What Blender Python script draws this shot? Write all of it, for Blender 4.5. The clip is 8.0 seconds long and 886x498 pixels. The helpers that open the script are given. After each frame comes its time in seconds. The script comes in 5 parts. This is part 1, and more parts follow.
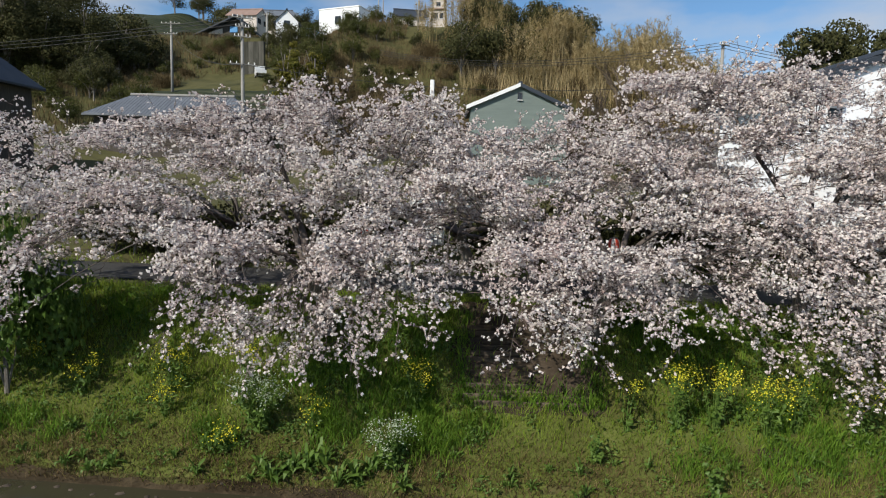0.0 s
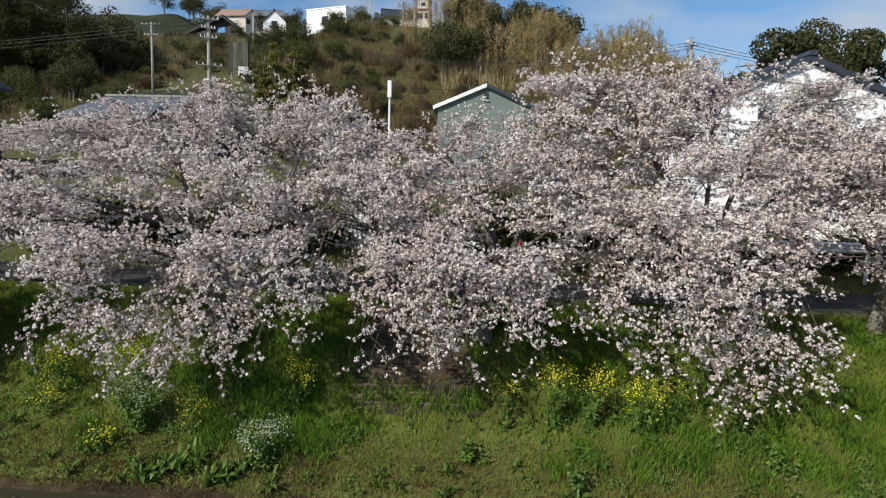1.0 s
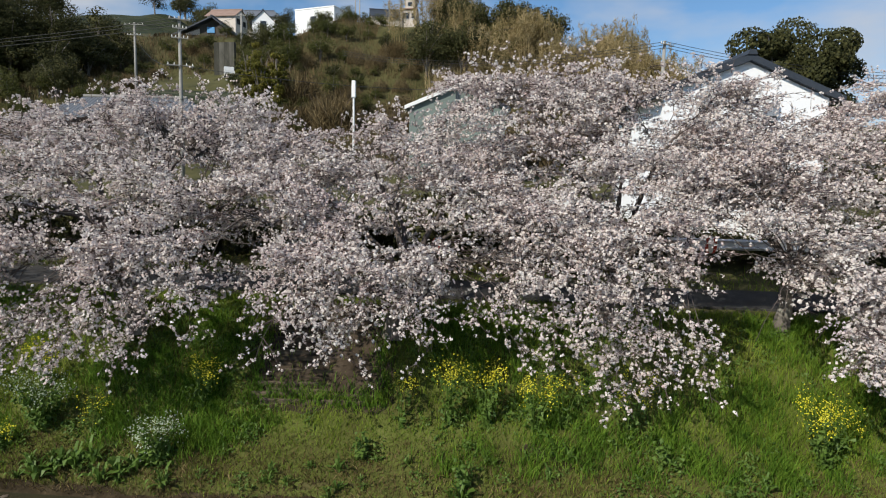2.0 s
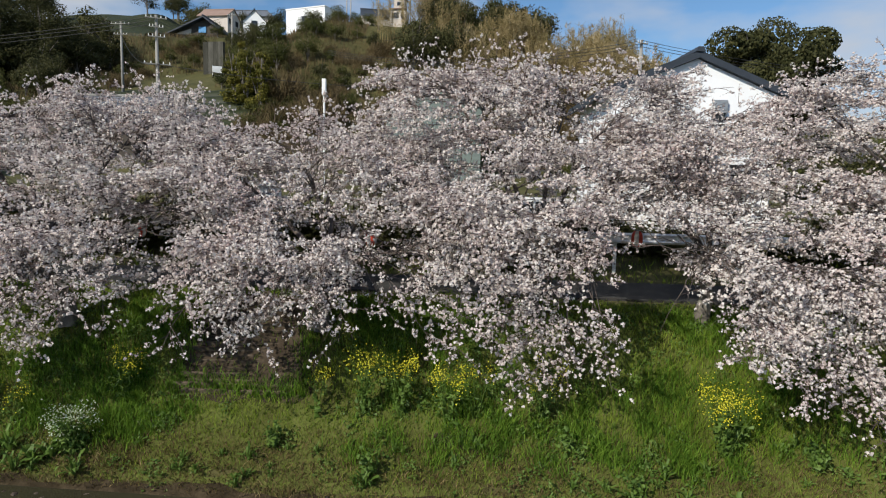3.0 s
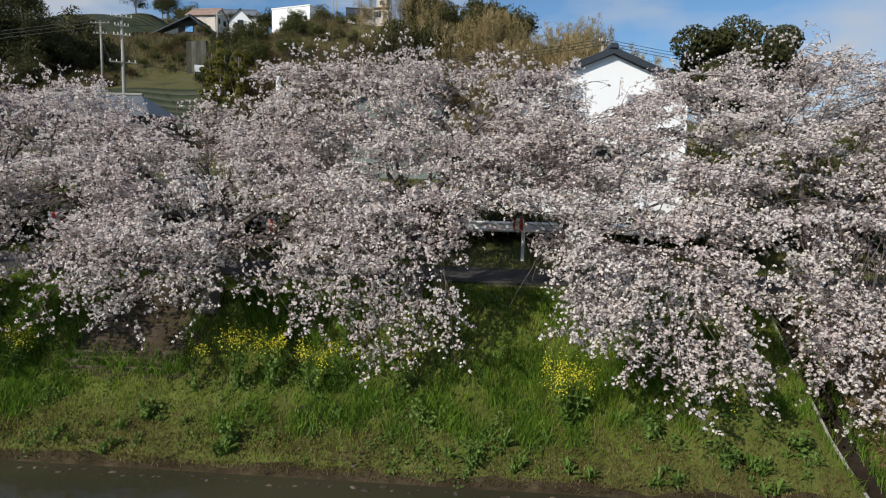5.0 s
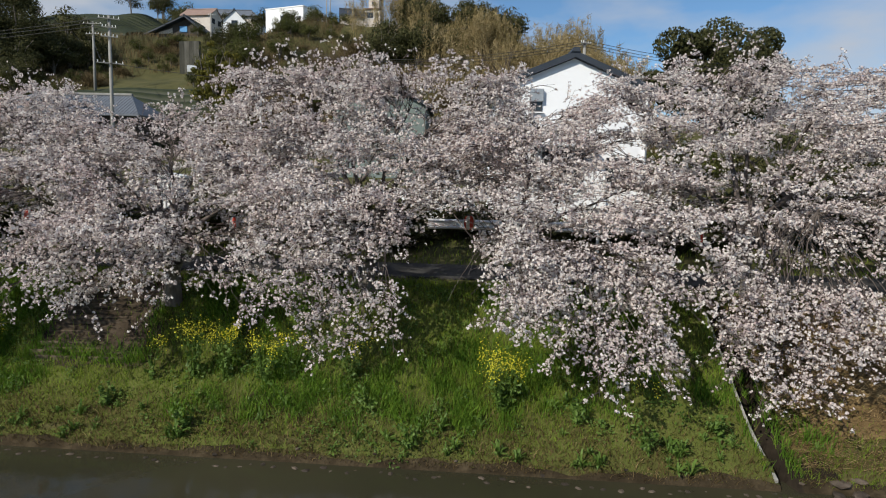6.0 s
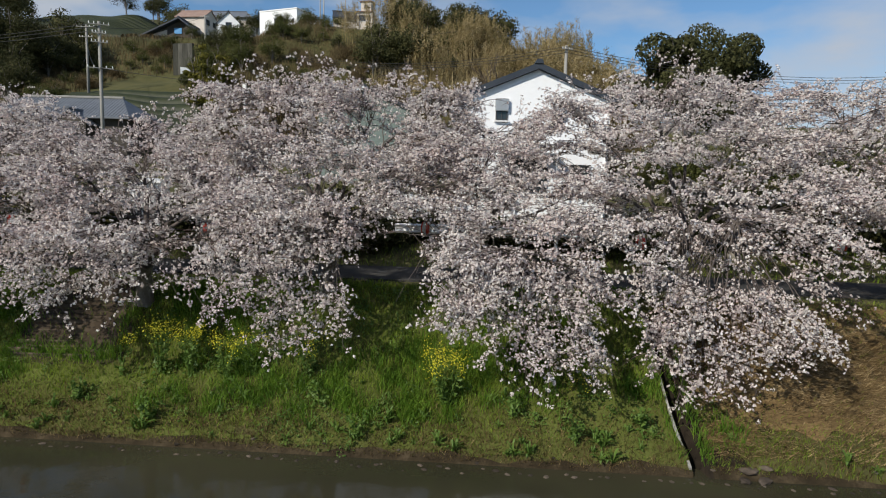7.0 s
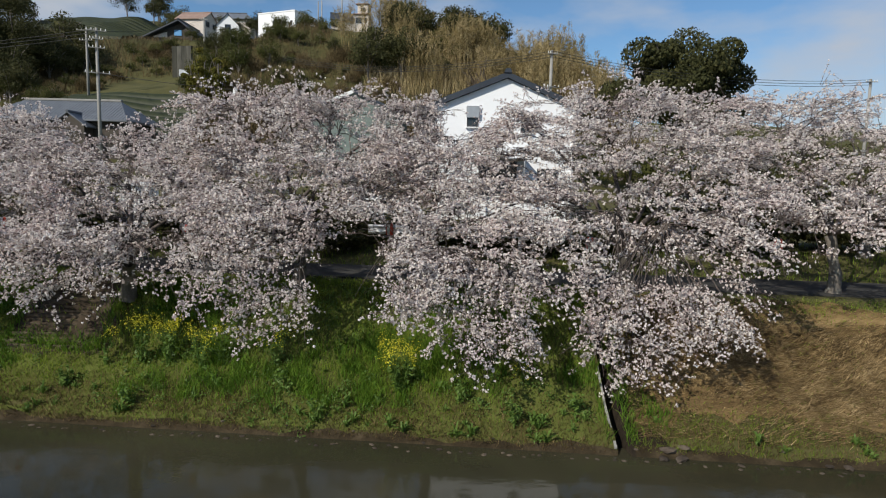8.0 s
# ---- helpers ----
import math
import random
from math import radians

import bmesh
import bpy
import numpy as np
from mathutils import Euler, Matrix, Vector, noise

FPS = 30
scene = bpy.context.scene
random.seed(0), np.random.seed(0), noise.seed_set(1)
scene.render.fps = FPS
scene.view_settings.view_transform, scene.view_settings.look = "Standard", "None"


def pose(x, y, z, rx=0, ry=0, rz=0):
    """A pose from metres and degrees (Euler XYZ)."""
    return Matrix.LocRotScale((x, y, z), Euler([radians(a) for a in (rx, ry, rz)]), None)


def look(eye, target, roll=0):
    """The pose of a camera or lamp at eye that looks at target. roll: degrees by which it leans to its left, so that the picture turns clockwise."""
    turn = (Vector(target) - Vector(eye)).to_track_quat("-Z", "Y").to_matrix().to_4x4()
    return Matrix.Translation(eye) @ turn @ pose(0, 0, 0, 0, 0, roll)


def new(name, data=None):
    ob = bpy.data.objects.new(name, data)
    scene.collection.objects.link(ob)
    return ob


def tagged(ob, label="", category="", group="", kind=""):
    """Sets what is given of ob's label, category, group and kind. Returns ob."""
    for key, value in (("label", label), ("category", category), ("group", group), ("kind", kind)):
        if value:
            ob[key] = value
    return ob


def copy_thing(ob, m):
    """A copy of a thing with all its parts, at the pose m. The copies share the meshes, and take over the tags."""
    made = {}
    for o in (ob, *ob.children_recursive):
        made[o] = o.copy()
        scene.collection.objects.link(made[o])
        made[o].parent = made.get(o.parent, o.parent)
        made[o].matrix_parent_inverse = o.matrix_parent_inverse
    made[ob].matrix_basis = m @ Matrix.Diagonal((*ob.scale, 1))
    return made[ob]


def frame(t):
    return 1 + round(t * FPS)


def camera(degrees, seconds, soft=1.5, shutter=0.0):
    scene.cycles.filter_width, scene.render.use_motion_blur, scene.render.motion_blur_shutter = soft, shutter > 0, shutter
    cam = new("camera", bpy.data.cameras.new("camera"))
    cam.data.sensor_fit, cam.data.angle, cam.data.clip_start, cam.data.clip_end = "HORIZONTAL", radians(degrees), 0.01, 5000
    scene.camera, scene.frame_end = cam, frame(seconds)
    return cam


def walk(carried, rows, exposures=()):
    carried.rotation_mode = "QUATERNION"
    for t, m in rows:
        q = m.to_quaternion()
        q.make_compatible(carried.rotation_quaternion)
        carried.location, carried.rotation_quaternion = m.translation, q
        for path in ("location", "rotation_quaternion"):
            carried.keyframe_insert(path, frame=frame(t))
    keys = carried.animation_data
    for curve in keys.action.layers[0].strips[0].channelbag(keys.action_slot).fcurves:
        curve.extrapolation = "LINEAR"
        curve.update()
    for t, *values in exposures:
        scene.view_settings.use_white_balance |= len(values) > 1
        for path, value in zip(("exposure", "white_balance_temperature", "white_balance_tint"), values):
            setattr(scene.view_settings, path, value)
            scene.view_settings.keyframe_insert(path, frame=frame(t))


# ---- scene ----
cam = camera(72.0, 8.0, soft=1.1)
PATH = [
    (0, (-0.014, -0.04, 5.997), (-0.053, 1.947, 5.777), 1.5),
    (0.5, (1.31, -0.05, 6.065), (1.272, 1.937, 5.844), 1.4),
    (1, (2.532, -0.062, 6.109), (2.492, 1.926, 5.888), 1.4),
    (1.5, (3.648, -0.089, 6.15), (3.608, 1.899, 5.928), 1.3),
    (3, (6.474, -0.312, 6.025), (6.436, 1.676, 5.804), 1.3),
    (3.5, (7.295, -0.437, 5.911), (7.257, 1.551, 5.691), 1.3),
    (4, (8.052, -0.597, 5.869), (8.014, 1.39, 5.648), 1.2),
    (4.5, (8.763, -0.792, 5.814), (8.725, 1.195, 5.592), 1.2),
    (6, (10.713, -1.785, 5.831), (10.68, 0.202, 5.608), 1.3),
    (6.5, (11.341, -2.245, 5.969), (11.309, -0.258, 5.746), 1.3),
    (7, (11.934, -2.805, 6.101), (11.907, -0.818, 5.878), 1.4),
    (7.5, (12.567, -3.428, 6.217), (12.536, -1.44, 5.992), 1.4),
    (8, (13.213, -4.154, 6.298), (13.178, -2.167, 6.073), 1.4),
]
walk(cam, [(t, look(eye, target, roll)) for t, eye, target, roll in PATH], exposures=((0, 0.14), (3.5, 0.09), (6, 0.01), (8, -0.03)))

# ---- world, sun ----
SUN_DIR = Vector((-0.56, -0.58, 0.59)).normalized()      # towards the sun
world = bpy.data.worlds.new("sky")
scene.world = world
world.use_nodes = True
wn, wl = world.node_tree.nodes, world.node_tree.links
wn.clear()
w_out = wn.new("ShaderNodeOutputWorld")
w_bg = wn.new("ShaderNodeBackground")
w_sky = wn.new("ShaderNodeTexSky")
w_sky.sky_type = 'NISHITA'
w_sky.sun_disc = False
w_sky.sun_elevation = math.asin(SUN_DIR.z)
w_sky.sun_rotation = math.atan2(SUN_DIR.x, SUN_DIR.y)
w_sky.air_density, w_sky.dust_density, w_sky.ozone_density = 1.0, 0.1, 2.6
w_co = wn.new("ShaderNodeTexCoord")
w_map = wn.new("ShaderNodeMapping")
w_map.inputs["Scale"].default_value = (1.0, 1.0, 2.6)
w_map.inputs["Location"].default_value = (0.35, 0.1, 0.0)
w_noise = wn.new("ShaderNodeTexNoise")
w_noise.inputs["Scale"].default_value = 3.6
w_noise.inputs["Detail"].default_value = 5.0
w_noise.inputs["Roughness"].default_value = 0.5
w_ramp = wn.new("ShaderNodeValToRGB")
w_ramp.color_ramp.elements[0].position = 0.44
w_ramp.color_ramp.elements[1].position = 0.70
w_mix = wn.new("ShaderNodeMix")
w_mix.data_type = 'RGBA'
w_mix.inputs["B"].default_value = (5.6, 6.0, 6.7, 1)
wl.new(w_co.outputs["Generated"], w_map.inputs["Vector"])
wl.new(w_map.outputs["Vector"], w_noise.inputs["Vector"])
wl.new(w_noise.outputs["Fac"], w_ramp.inputs["Fac"])
wl.new(w_ramp.outputs["Color"], w_mix.inputs["Factor"])
w_blue = wn.new("ShaderNodeMix")
w_blue.data_type, w_blue.blend_type = 'RGBA', 'MULTIPLY'
w_blue.inputs["Factor"].default_value = 1.0
w_blue.inputs["B"].default_value = (0.86, 1.08, 1.22, 1)
wl.new(w_sky.outputs["Color"], w_blue.inputs["A"])
wl.new(w_blue.outputs["Result"], w_mix.inputs["A"])
wl.new(w_mix.outputs["Result"], w_bg.inputs["Color"])
w_bg.inputs["Strength"].default_value = 0.088
wl.new(w_bg.outputs["Background"], w_out.inputs["Surface"])

sun = new("sun", bpy.data.lights.new("sun", 'SUN'))
sun.data.energy = 4.7
sun.data.angle = radians(0.6)
sun.data.color = (1.0, 0.945, 0.83)
sun.matrix_world = look(SUN_DIR * 100, (0, 0, 0))


# ---- materials ----
def ramp_node(nodes, stops):
    r = nodes.new("ShaderNodeValToRGB")
    el = r.color_ramp.elements
    while len(el) < len(stops):
        el.new(0.5)
    for e, (p, c) in zip(el, stops):
        e.position, e.color = p, (*c, 1)
    return r


def material(name, stops, scale=3.0, rough=0.8, metal=0.0, bump=0.0, fine=None, island=0.0, per_object=0.0,
             translucent=0.0, stretch=(1, 1, 1), spec=0.3, detail=6.0):
    """Noise at a coarse and a fine scale drives a colour ramp; island and per_object shift it piece by piece."""
    m = bpy.data.materials.new(name)
    m.use_nodes = True
    nodes, links = m.node_tree.nodes, m.node_tree.links
    bsdf = nodes["Principled BSDF"]
    bsdf.inputs["Roughness"].default_value = rough
    bsdf.inputs["Metallic"].default_value = metal
    bsdf.inputs["Specular IOR Level"].default_value = spec
    co = nodes.new("ShaderNodeTexCoord")
    geo = nodes.new("ShaderNodeNewGeometry")
    mp = nodes.new("ShaderNodeMapping")
    mp.inputs["Scale"].default_value = stretch
    links.new(geo.outputs["Position"], mp.inputs["Vector"])
    n1 = nodes.new("ShaderNodeTexNoise")
    n1.inputs["Scale"].default_value = scale
    n1.inputs["Detail"].default_value = detail
    links.new(mp.outputs["Vector"], n1.inputs["Vector"])
    n2 = nodes.new("ShaderNodeTexNoise")
    n2.inputs["Scale"].default_value = fine or scale * 9
    n2.inputs["Detail"].default_value = 3
    links.new(mp.outputs["Vector"], n2.inputs["Vector"])
    mix = nodes.new("ShaderNodeMath")
    mix.operation = 'MULTIPLY_ADD'
    mix.inputs[1].default_value = 0.45
    links.new(n2.outputs["Fac"], mix.inputs[0])
    half = nodes.new("ShaderNodeMath")
    half.operation = 'MULTIPLY_ADD'
    half.inputs[1].default_value, half.inputs[2].default_value = 1.1, -0.27
    links.new(n1.outputs["Fac"], half.inputs[0])
    links.new(half.outputs[0], mix.inputs[2])
    value = mix.outputs[0]
    for amount, socket in ((island, geo.outputs["Random Per Island"]), (per_object, None)):
        if amount:
            if socket is None:
                socket = nodes.new("ShaderNodeObjectInfo").outputs["Random"]
            a = nodes.new("ShaderNodeMath")
            a.operation = 'MULTIPLY_ADD'
            a.inputs[1].default_value = amount
            links.new(socket, a.inputs[0])
            b = nodes.new("ShaderNodeMath")
            b.operation = 'ADD'
            b.inputs[1].default_value = -amount / 2
            links.new(value, b.inputs[0])
            links.new(b.outputs[0], a.inputs[2])
            value = a.outputs[0]
    r = ramp_node(nodes, stops)
    links.new(value, r.inputs["Fac"])
    links.new(r.outputs["Color"], bsdf.inputs["Base Color"])
    if bump:
        bp = nodes.new("ShaderNodeBump")
        bp.inputs["Strength"].default_value = bump
        bp.inputs["Distance"].default_value = 0.03
        links.new(value, bp.inputs["Height"])
        links.new(bp.outputs["Normal"], bsdf.inputs["Normal"])
    if translucent:
        tr = nodes.new("ShaderNodeBsdfTranslucent")
        links.new(r.outputs["Color"], tr.inputs["Color"])
        ms = nodes.new("ShaderNodeMixShader")
        ms.inputs["Fac"].default_value = translucent
        links.new(bsdf.outputs["BSDF"], ms.inputs[1])
        links.new(tr.outputs["BSDF"], ms.inputs[2])
        links.new(ms.outputs["Shader"], nodes["Material Output"].inputs["Surface"])
    return m


M_BLOSSOM = material("blossom", [(0.0, (0.57, 0.455, 0.445)), (0.4, (0.70, 0.62, 0.595)), (1.0, (0.83, 0.80, 0.765))],
                     scale=0.8, rough=0.8, island=0.7, translucent=0.3, spec=0.05)
M_BARK = material("cherry bark", [(0.0, (0.06, 0.05, 0.045)), (0.5, (0.16, 0.14, 0.12)), (1.0, (0.34, 0.33, 0.28))],
                  scale=5, rough=0.9, bump=0.6, stretch=(1, 1, 0.5))
M_TWIG = material("cherry twigs", [(0.0, (0.05, 0.035, 0.035)), (1.0, (0.15, 0.11, 0.10))], scale=4, rough=0.9)
M_GRASS = material("spring grass", [(0.0, (0.074, 0.108, 0.015)), (0.35, (0.138, 0.205, 0.024)), (0.65, (0.205, 0.285, 0.034)),
                                    (1.0, (0.30, 0.305, 0.068))], scale=0.7, rough=0.75, island=0.22, translucent=0.33, spec=0.1)
M_STRAW = material("dry cut grass", [(0.0, (0.050, 0.033, 0.015)), (0.35, (0.16, 0.105, 0.046)), (0.65, (0.33, 0.23, 0.105)), (1.0, (0.62, 0.47, 0.26))],
                   scale=0.9, rough=0.8, island=0.8, translucent=0.15)
M_WEED = material("weed leaves", [(0.0, (0.042, 0.084, 0.014)), (0.5, (0.088, 0.155, 0.025)), (1.0, (0.16, 0.235, 0.052))],
                  scale=2, rough=0.55, island=0.5, translucent=0.25)
M_RAPE = material("rape flowers", [(0.0, (0.50, 0.46, 0.02)), (0.6, (0.76, 0.70, 0.04)), (1.0, (0.86, 0.82, 0.12))],
                  scale=4, rough=0.6, island=0.5, translucent=0.25)
M_WHITEFLOWER = material("small white flowers", [(0.0, (0.22, 0.30, 0.16)), (1.0, (0.58, 0.62, 0.50))], scale=4, rough=0.6,
                         island=0.5, translucent=0.2)
M_ASPHALT = material("old asphalt", [(0.0, (0.022, 0.021, 0.020)), (1.0, (0.06, 0.058, 0.055))], scale=2, rough=0.9, bump=0.3, fine=60)
M_CONCRETE = material("weathered concrete", [(0.0, (0.14, 0.135, 0.12)), (0.5, (0.28, 0.27, 0.25)), (1.0, (0.42, 0.41, 0.38))],
                      scale=1.6, rough=0.9, bump=0.3)
M_STONE = material("river stones", [(0.0, (0.020, 0.016, 0.012)), (0.5, (0.055, 0.042, 0.032)), (1.0, (0.14, 0.11, 0.085))], scale=6, rough=0.8,
                   per_object=0.8, bump=0.4)
M_TIMBER = material("weathered timber", [(0.0, (0.03, 0.024, 0.018)), (0.5, (0.085, 0.066, 0.048)), (1.0, (0.19, 0.15, 0.115))],
                    scale=2, rough=0.95, stretch=(0.6, 6, 6), bump=0.5, per_object=0.5, spec=0.08)
M_WHITEWALL = material("white plaster", [(0.0, (0.80, 0.81, 0.83)), (1.0, (0.88, 0.89, 0.91))], scale=0.8, rough=0.85)
M_CREAM = material("cream plaster", [(0.0, (0.50, 0.44, 0.39)), (1.0, (0.64, 0.58, 0.52))], scale=0.8, rough=0.85)
M_GREENWALL = material("grey-green siding", [(0.0, (0.12, 0.15, 0.14)), (1.0, (0.20, 0.24, 0.22))], scale=0.6, rough=0.7, stretch=(1, 1, 8))
M_DARKWALL = material("dark timber wall", [(0.0, (0.035, 0.03, 0.026)), (1.0, (0.10, 0.085, 0.07))], scale=1, rough=0.85, stretch=(8, 8, 1))
M_TILE = material("blue-grey roof tiles", [(0.0, (0.07, 0.08, 0.095)), (1.0, (0.17, 0.185, 0.21))], scale=1.2, rough=0.45, per_object=0.3)
M_DARKROOF = material("dark slate roof", [(0.0, (0.022, 0.028, 0.04)), (1.0, (0.055, 0.065, 0.08))], scale=1.2, rough=0.5)
M_BROWNROOF = material("faded red-brown roof", [(0.0, (0.20, 0.13, 0.105)), (1.0, (0.33, 0.235, 0.195))], scale=1.2, rough=0.7)
M_TRIM = material("white painted trim", [(0.0, (0.74, 0.74, 0.74)), (1.0, (0.86, 0.86, 0.86))], scale=2, rough=0.6)
M_FRAME = material("dark window frame", [(0.0, (0.03, 0.03, 0.032)), (1.0, (0.07, 0.07, 0.075))], scale=3, rough=0.4)
M_POLE = material("concrete pole", [(0.0, (0.20, 0.195, 0.18)), (1.0, (0.33, 0.32, 0.30))], scale=1.5, rough=0.85)
M_STEEL = material("galvanised steel", [(0.0, (0.35, 0.36, 0.37)), (1.0, (0.55, 0.56, 0.57))], scale=4, rough=0.45, metal=0.7)
M_CABLE = material("black cable", [(0.0, (0.02, 0.02, 0.02)), (1.0, (0.05, 0.05, 0.05))], scale=4, rough=0.6)
M_INSULATOR = material("white porcelain", [(0.0, (0.7, 0.7, 0.68)), (1.0, (0.8, 0.8, 0.78))], scale=4, rough=0.25)
M_RED = material("red paper", [(0.0, (0.55, 0.05, 0.035)), (1.0, (0.72, 0.10, 0.06))], scale=5, rough=0.7, translucent=0.2)
M_PAPER = material("white paper", [(0.0, (0.74, 0.72, 0.68)), (1.0, (0.85, 0.83, 0.80))], scale=5, rough=0.7, translucent=0.2)
M_BLUE = material("blue sheet", [(0.0, (0.08, 0.25, 0.5)), (1.0, (0.14, 0.36, 0.64))], scale=2, rough=0.5)
M_CARPAINT = material("white car paint", [(0.0, (0.70, 0.71, 0.72)), (1.0, (0.80, 0.81, 0.82))], scale=1, rough=0.25, spec=0.5)
M_RUBBER = material("tyre rubber", [(0.0, (0.015, 0.015, 0.015)), (1.0, (0.035, 0.035, 0.035))], scale=8, rough=0.85)
M_LEAF_DARK = material("evergreen leaves", [(0.0, (0.024, 0.026, 0.011)), (0.5, (0.055, 0.058, 0.022)), (1.0, (0.12, 0.108, 0.044))],
                       scale=0.35, rough=0.6, island=0.5, spec=0.08, translucent=0.12, per_object=0.2)
M_LEAF_OLIVE = material("olive leaves", [(0.0, (0.026, 0.033, 0.011)), (0.5, (0.064, 0.072, 0.020)), (1.0, (0.135, 0.13, 0.044))],
                        scale=0.35, rough=0.65, island=0.5, spec=0.08, translucent=0.15, per_object=0.35)
M_LEAF_GOLD = material("yellow-green leaves", [(0.0, (0.030, 0.036, 0.008)), (0.5, (0.095, 0.095, 0.018)), (1.0, (0.24, 0.20, 0.045))],
                       scale=0.4, rough=0.65, island=0.5, spec=0.08, translucent=0.2)
M_LEAF_BROWN = material("dry brown brush", [(0.0, (0.050, 0.037, 0.018)), (0.5, (0.125, 0.092, 0.045)), (1.0, (0.25, 0.195, 0.11))],
                        scale=0.3, rough=0.85, island=0.5, spec=0.08, translucent=0.1, per_object=0.45)
M_BAMBOO = material("straw-coloured bamboo", [(0.0, (0.10, 0.086, 0.034)), (0.5, (0.27, 0.21, 0.10)), (1.0, (0.50, 0.40, 0.23))],
                    scale=0.3, rough=0.75, island=0.5, spec=0.08, translucent=0.2, per_object=0.4)
M_SLOPE = material("brown and olive brush", [(0.0, (0.030, 0.030, 0.011)), (0.35, (0.070, 0.055, 0.022)), (0.6, (0.130, 0.090, 0.042)), (1.0, (0.24, 0.175, 0.092))],
                   scale=0.12, rough=0.85, island=0.4, translucent=0.1, fine=0.5)
M_TEA = material("clipped tea leaves", [(0.0, (0.008, 0.013, 0.004)), (0.5, (0.020, 0.027, 0.008)), (1.0, (0.046, 0.050, 0.015))],
                 scale=0.8, rough=0.6, bump=0.6, fine=8)

M_GLASS = bpy.data.materials.new("window glass")
M_GLASS.use_nodes = True
gb = M_GLASS.node_tree.nodes["Principled BSDF"]
gb.inputs["Base Color"].default_value = (0.03, 0.035, 0.04, 1)
gb.inputs["Roughness"].default_value = 0.06
gb.inputs["Specular IOR Level"].default_value = 0.6

# the river: murky green-brown body under a slightly rippled mirror surface
M_WATER = bpy.data.materials.new("river water")
M_WATER.use_nodes = True
wt = M_WATER.node_tree
wb = wt.nodes["Principled BSDF"]
wb.inputs["Roughness"].default_value = 0.07
wb.inputs["IOR"].default_value = 1.33
w_geo = wt.nodes.new("ShaderNodeNewGeometry")
w_stretch = wt.nodes.new("ShaderNodeMapping")
w_stretch.inputs["Scale"].default_value = (0.8, 1.0, 1.0)
w_rip = wt.nodes.new("ShaderNodeTexNoise")
w_rip.inputs["Scale"].default_value = 1.6
w_rip.inputs["Detail"].default_value = 4
w_col = wt.nodes.new("ShaderNodeTexNoise")
w_col.inputs["Scale"].default_value = 0.25
w_cr = ramp_node(wt.nodes, [(0.3, (0.028, 0.027, 0.016)), (0.7, (0.048, 0.044, 0.027))])
w_bump = wt.nodes.new("ShaderNodeBump")
w_bump.inputs["Strength"].default_value = 0.12
w_bump.inputs["Distance"].default_value = 0.05
wt.links.new(w_geo.outputs["Position"], w_stretch.inputs["Vector"])
wt.links.new(w_stretch.outputs["Vector"], w_rip.inputs["Vector"])
wt.links.new(w_stretch.outputs["Vector"], w_col.inputs["Vector"])
wt.links.new(w_col.outputs["Fac"], w_cr.inputs["Fac"])
wt.links.new(w_cr.outputs["Color"], wb.inputs["Base Color"])
wt.links.new(w_rip.outputs["Fac"], w_bump.inputs["Height"])
wt.links.new(w_bump.outputs["Normal"], wb.inputs["Normal"])


# ---- mesh helpers ----
def mesh_np(name, verts, faces, mat, parent=None, label="", smooth=False):
    """A mesh object from numpy arrays: verts (n, 3), faces (m, 3 or 4)."""
    verts, faces = np.asarray(verts, np.float32), np.asarray(faces, np.int32)
    me = bpy.data.meshes.new(name)
    k = faces.shape[1]
    me.vertices.add(len(verts))
    me.vertices.foreach_set("co", verts.ravel())
    me.loops.add(faces.size)
    me.loops.foreach_set("vertex_index", faces.ravel())
    me.polygons.add(len(faces))
    me.polygons.foreach_set("loop_start", np.arange(0, faces.size, k, dtype=np.int32))
    me.polygons.foreach_set("use_smooth", np.full(len(faces), smooth))
    me.update(calc_edges=True)
    me.materials.append(mat)
    ob = new(name, me)
    if parent:
        ob.parent = parent
    if label:
        ob["label"] = label
    if name in ("crown", "twig_spray", "flower_head", "leaf_mass", "foliage", "culm"):
        ob["kind"] = "stuff"
    return ob


def part(name, bm, mat, parent=None, label="", smooth=False):
    me = bpy.data.meshes.new(name)
    if smooth:
        for f in bm.faces:
            f.smooth = True
    bm.to_mesh(me)
    bm.free()
    me.materials.append(mat)
    ob = new(name, me)
    if parent:
        ob.parent = parent
    if label:
        ob["label"] = label
    return ob


def thing(name, at, label, category, group="", turn=0.0):
    e = new(name)
    e.empty_display_size = 0.2
    e.matrix_world = pose(*at, 0, 0, turn)
    return tagged(e, label, category, group)


def boxes(*specs, bevel=0.0):
    """A bmesh of boxes, each (x0, y0, z0, x1, y1, z1)."""
    bm = bmesh.new()
    for x0, y0, z0, x1, y1, z1 in specs:
        m = Matrix.LocRotScale(((x0 + x1) / 2, (y0 + y1) / 2, (z0 + z1) / 2), None, (x1 - x0, y1 - y0, z1 - z0))
        bmesh.ops.create_cube(bm, size=1.0, matrix=m)
    if bevel:
        bmesh.ops.bevel(bm, geom=bm.edges[:], offset=bevel, segments=1, affect='EDGES')
    return bm


def cyl(r0, r1, z0, z1, sides=10, m=None):
    bm = bmesh.new()
    bmesh.ops.create_cone(bm, cap_ends=True, segments=sides, radius1=r0, radius2=r1, depth=z1 - z0,
                          matrix=(m or Matrix()) @ Matrix.Translation((0, 0, (z0 + z1) / 2)))
    return bm


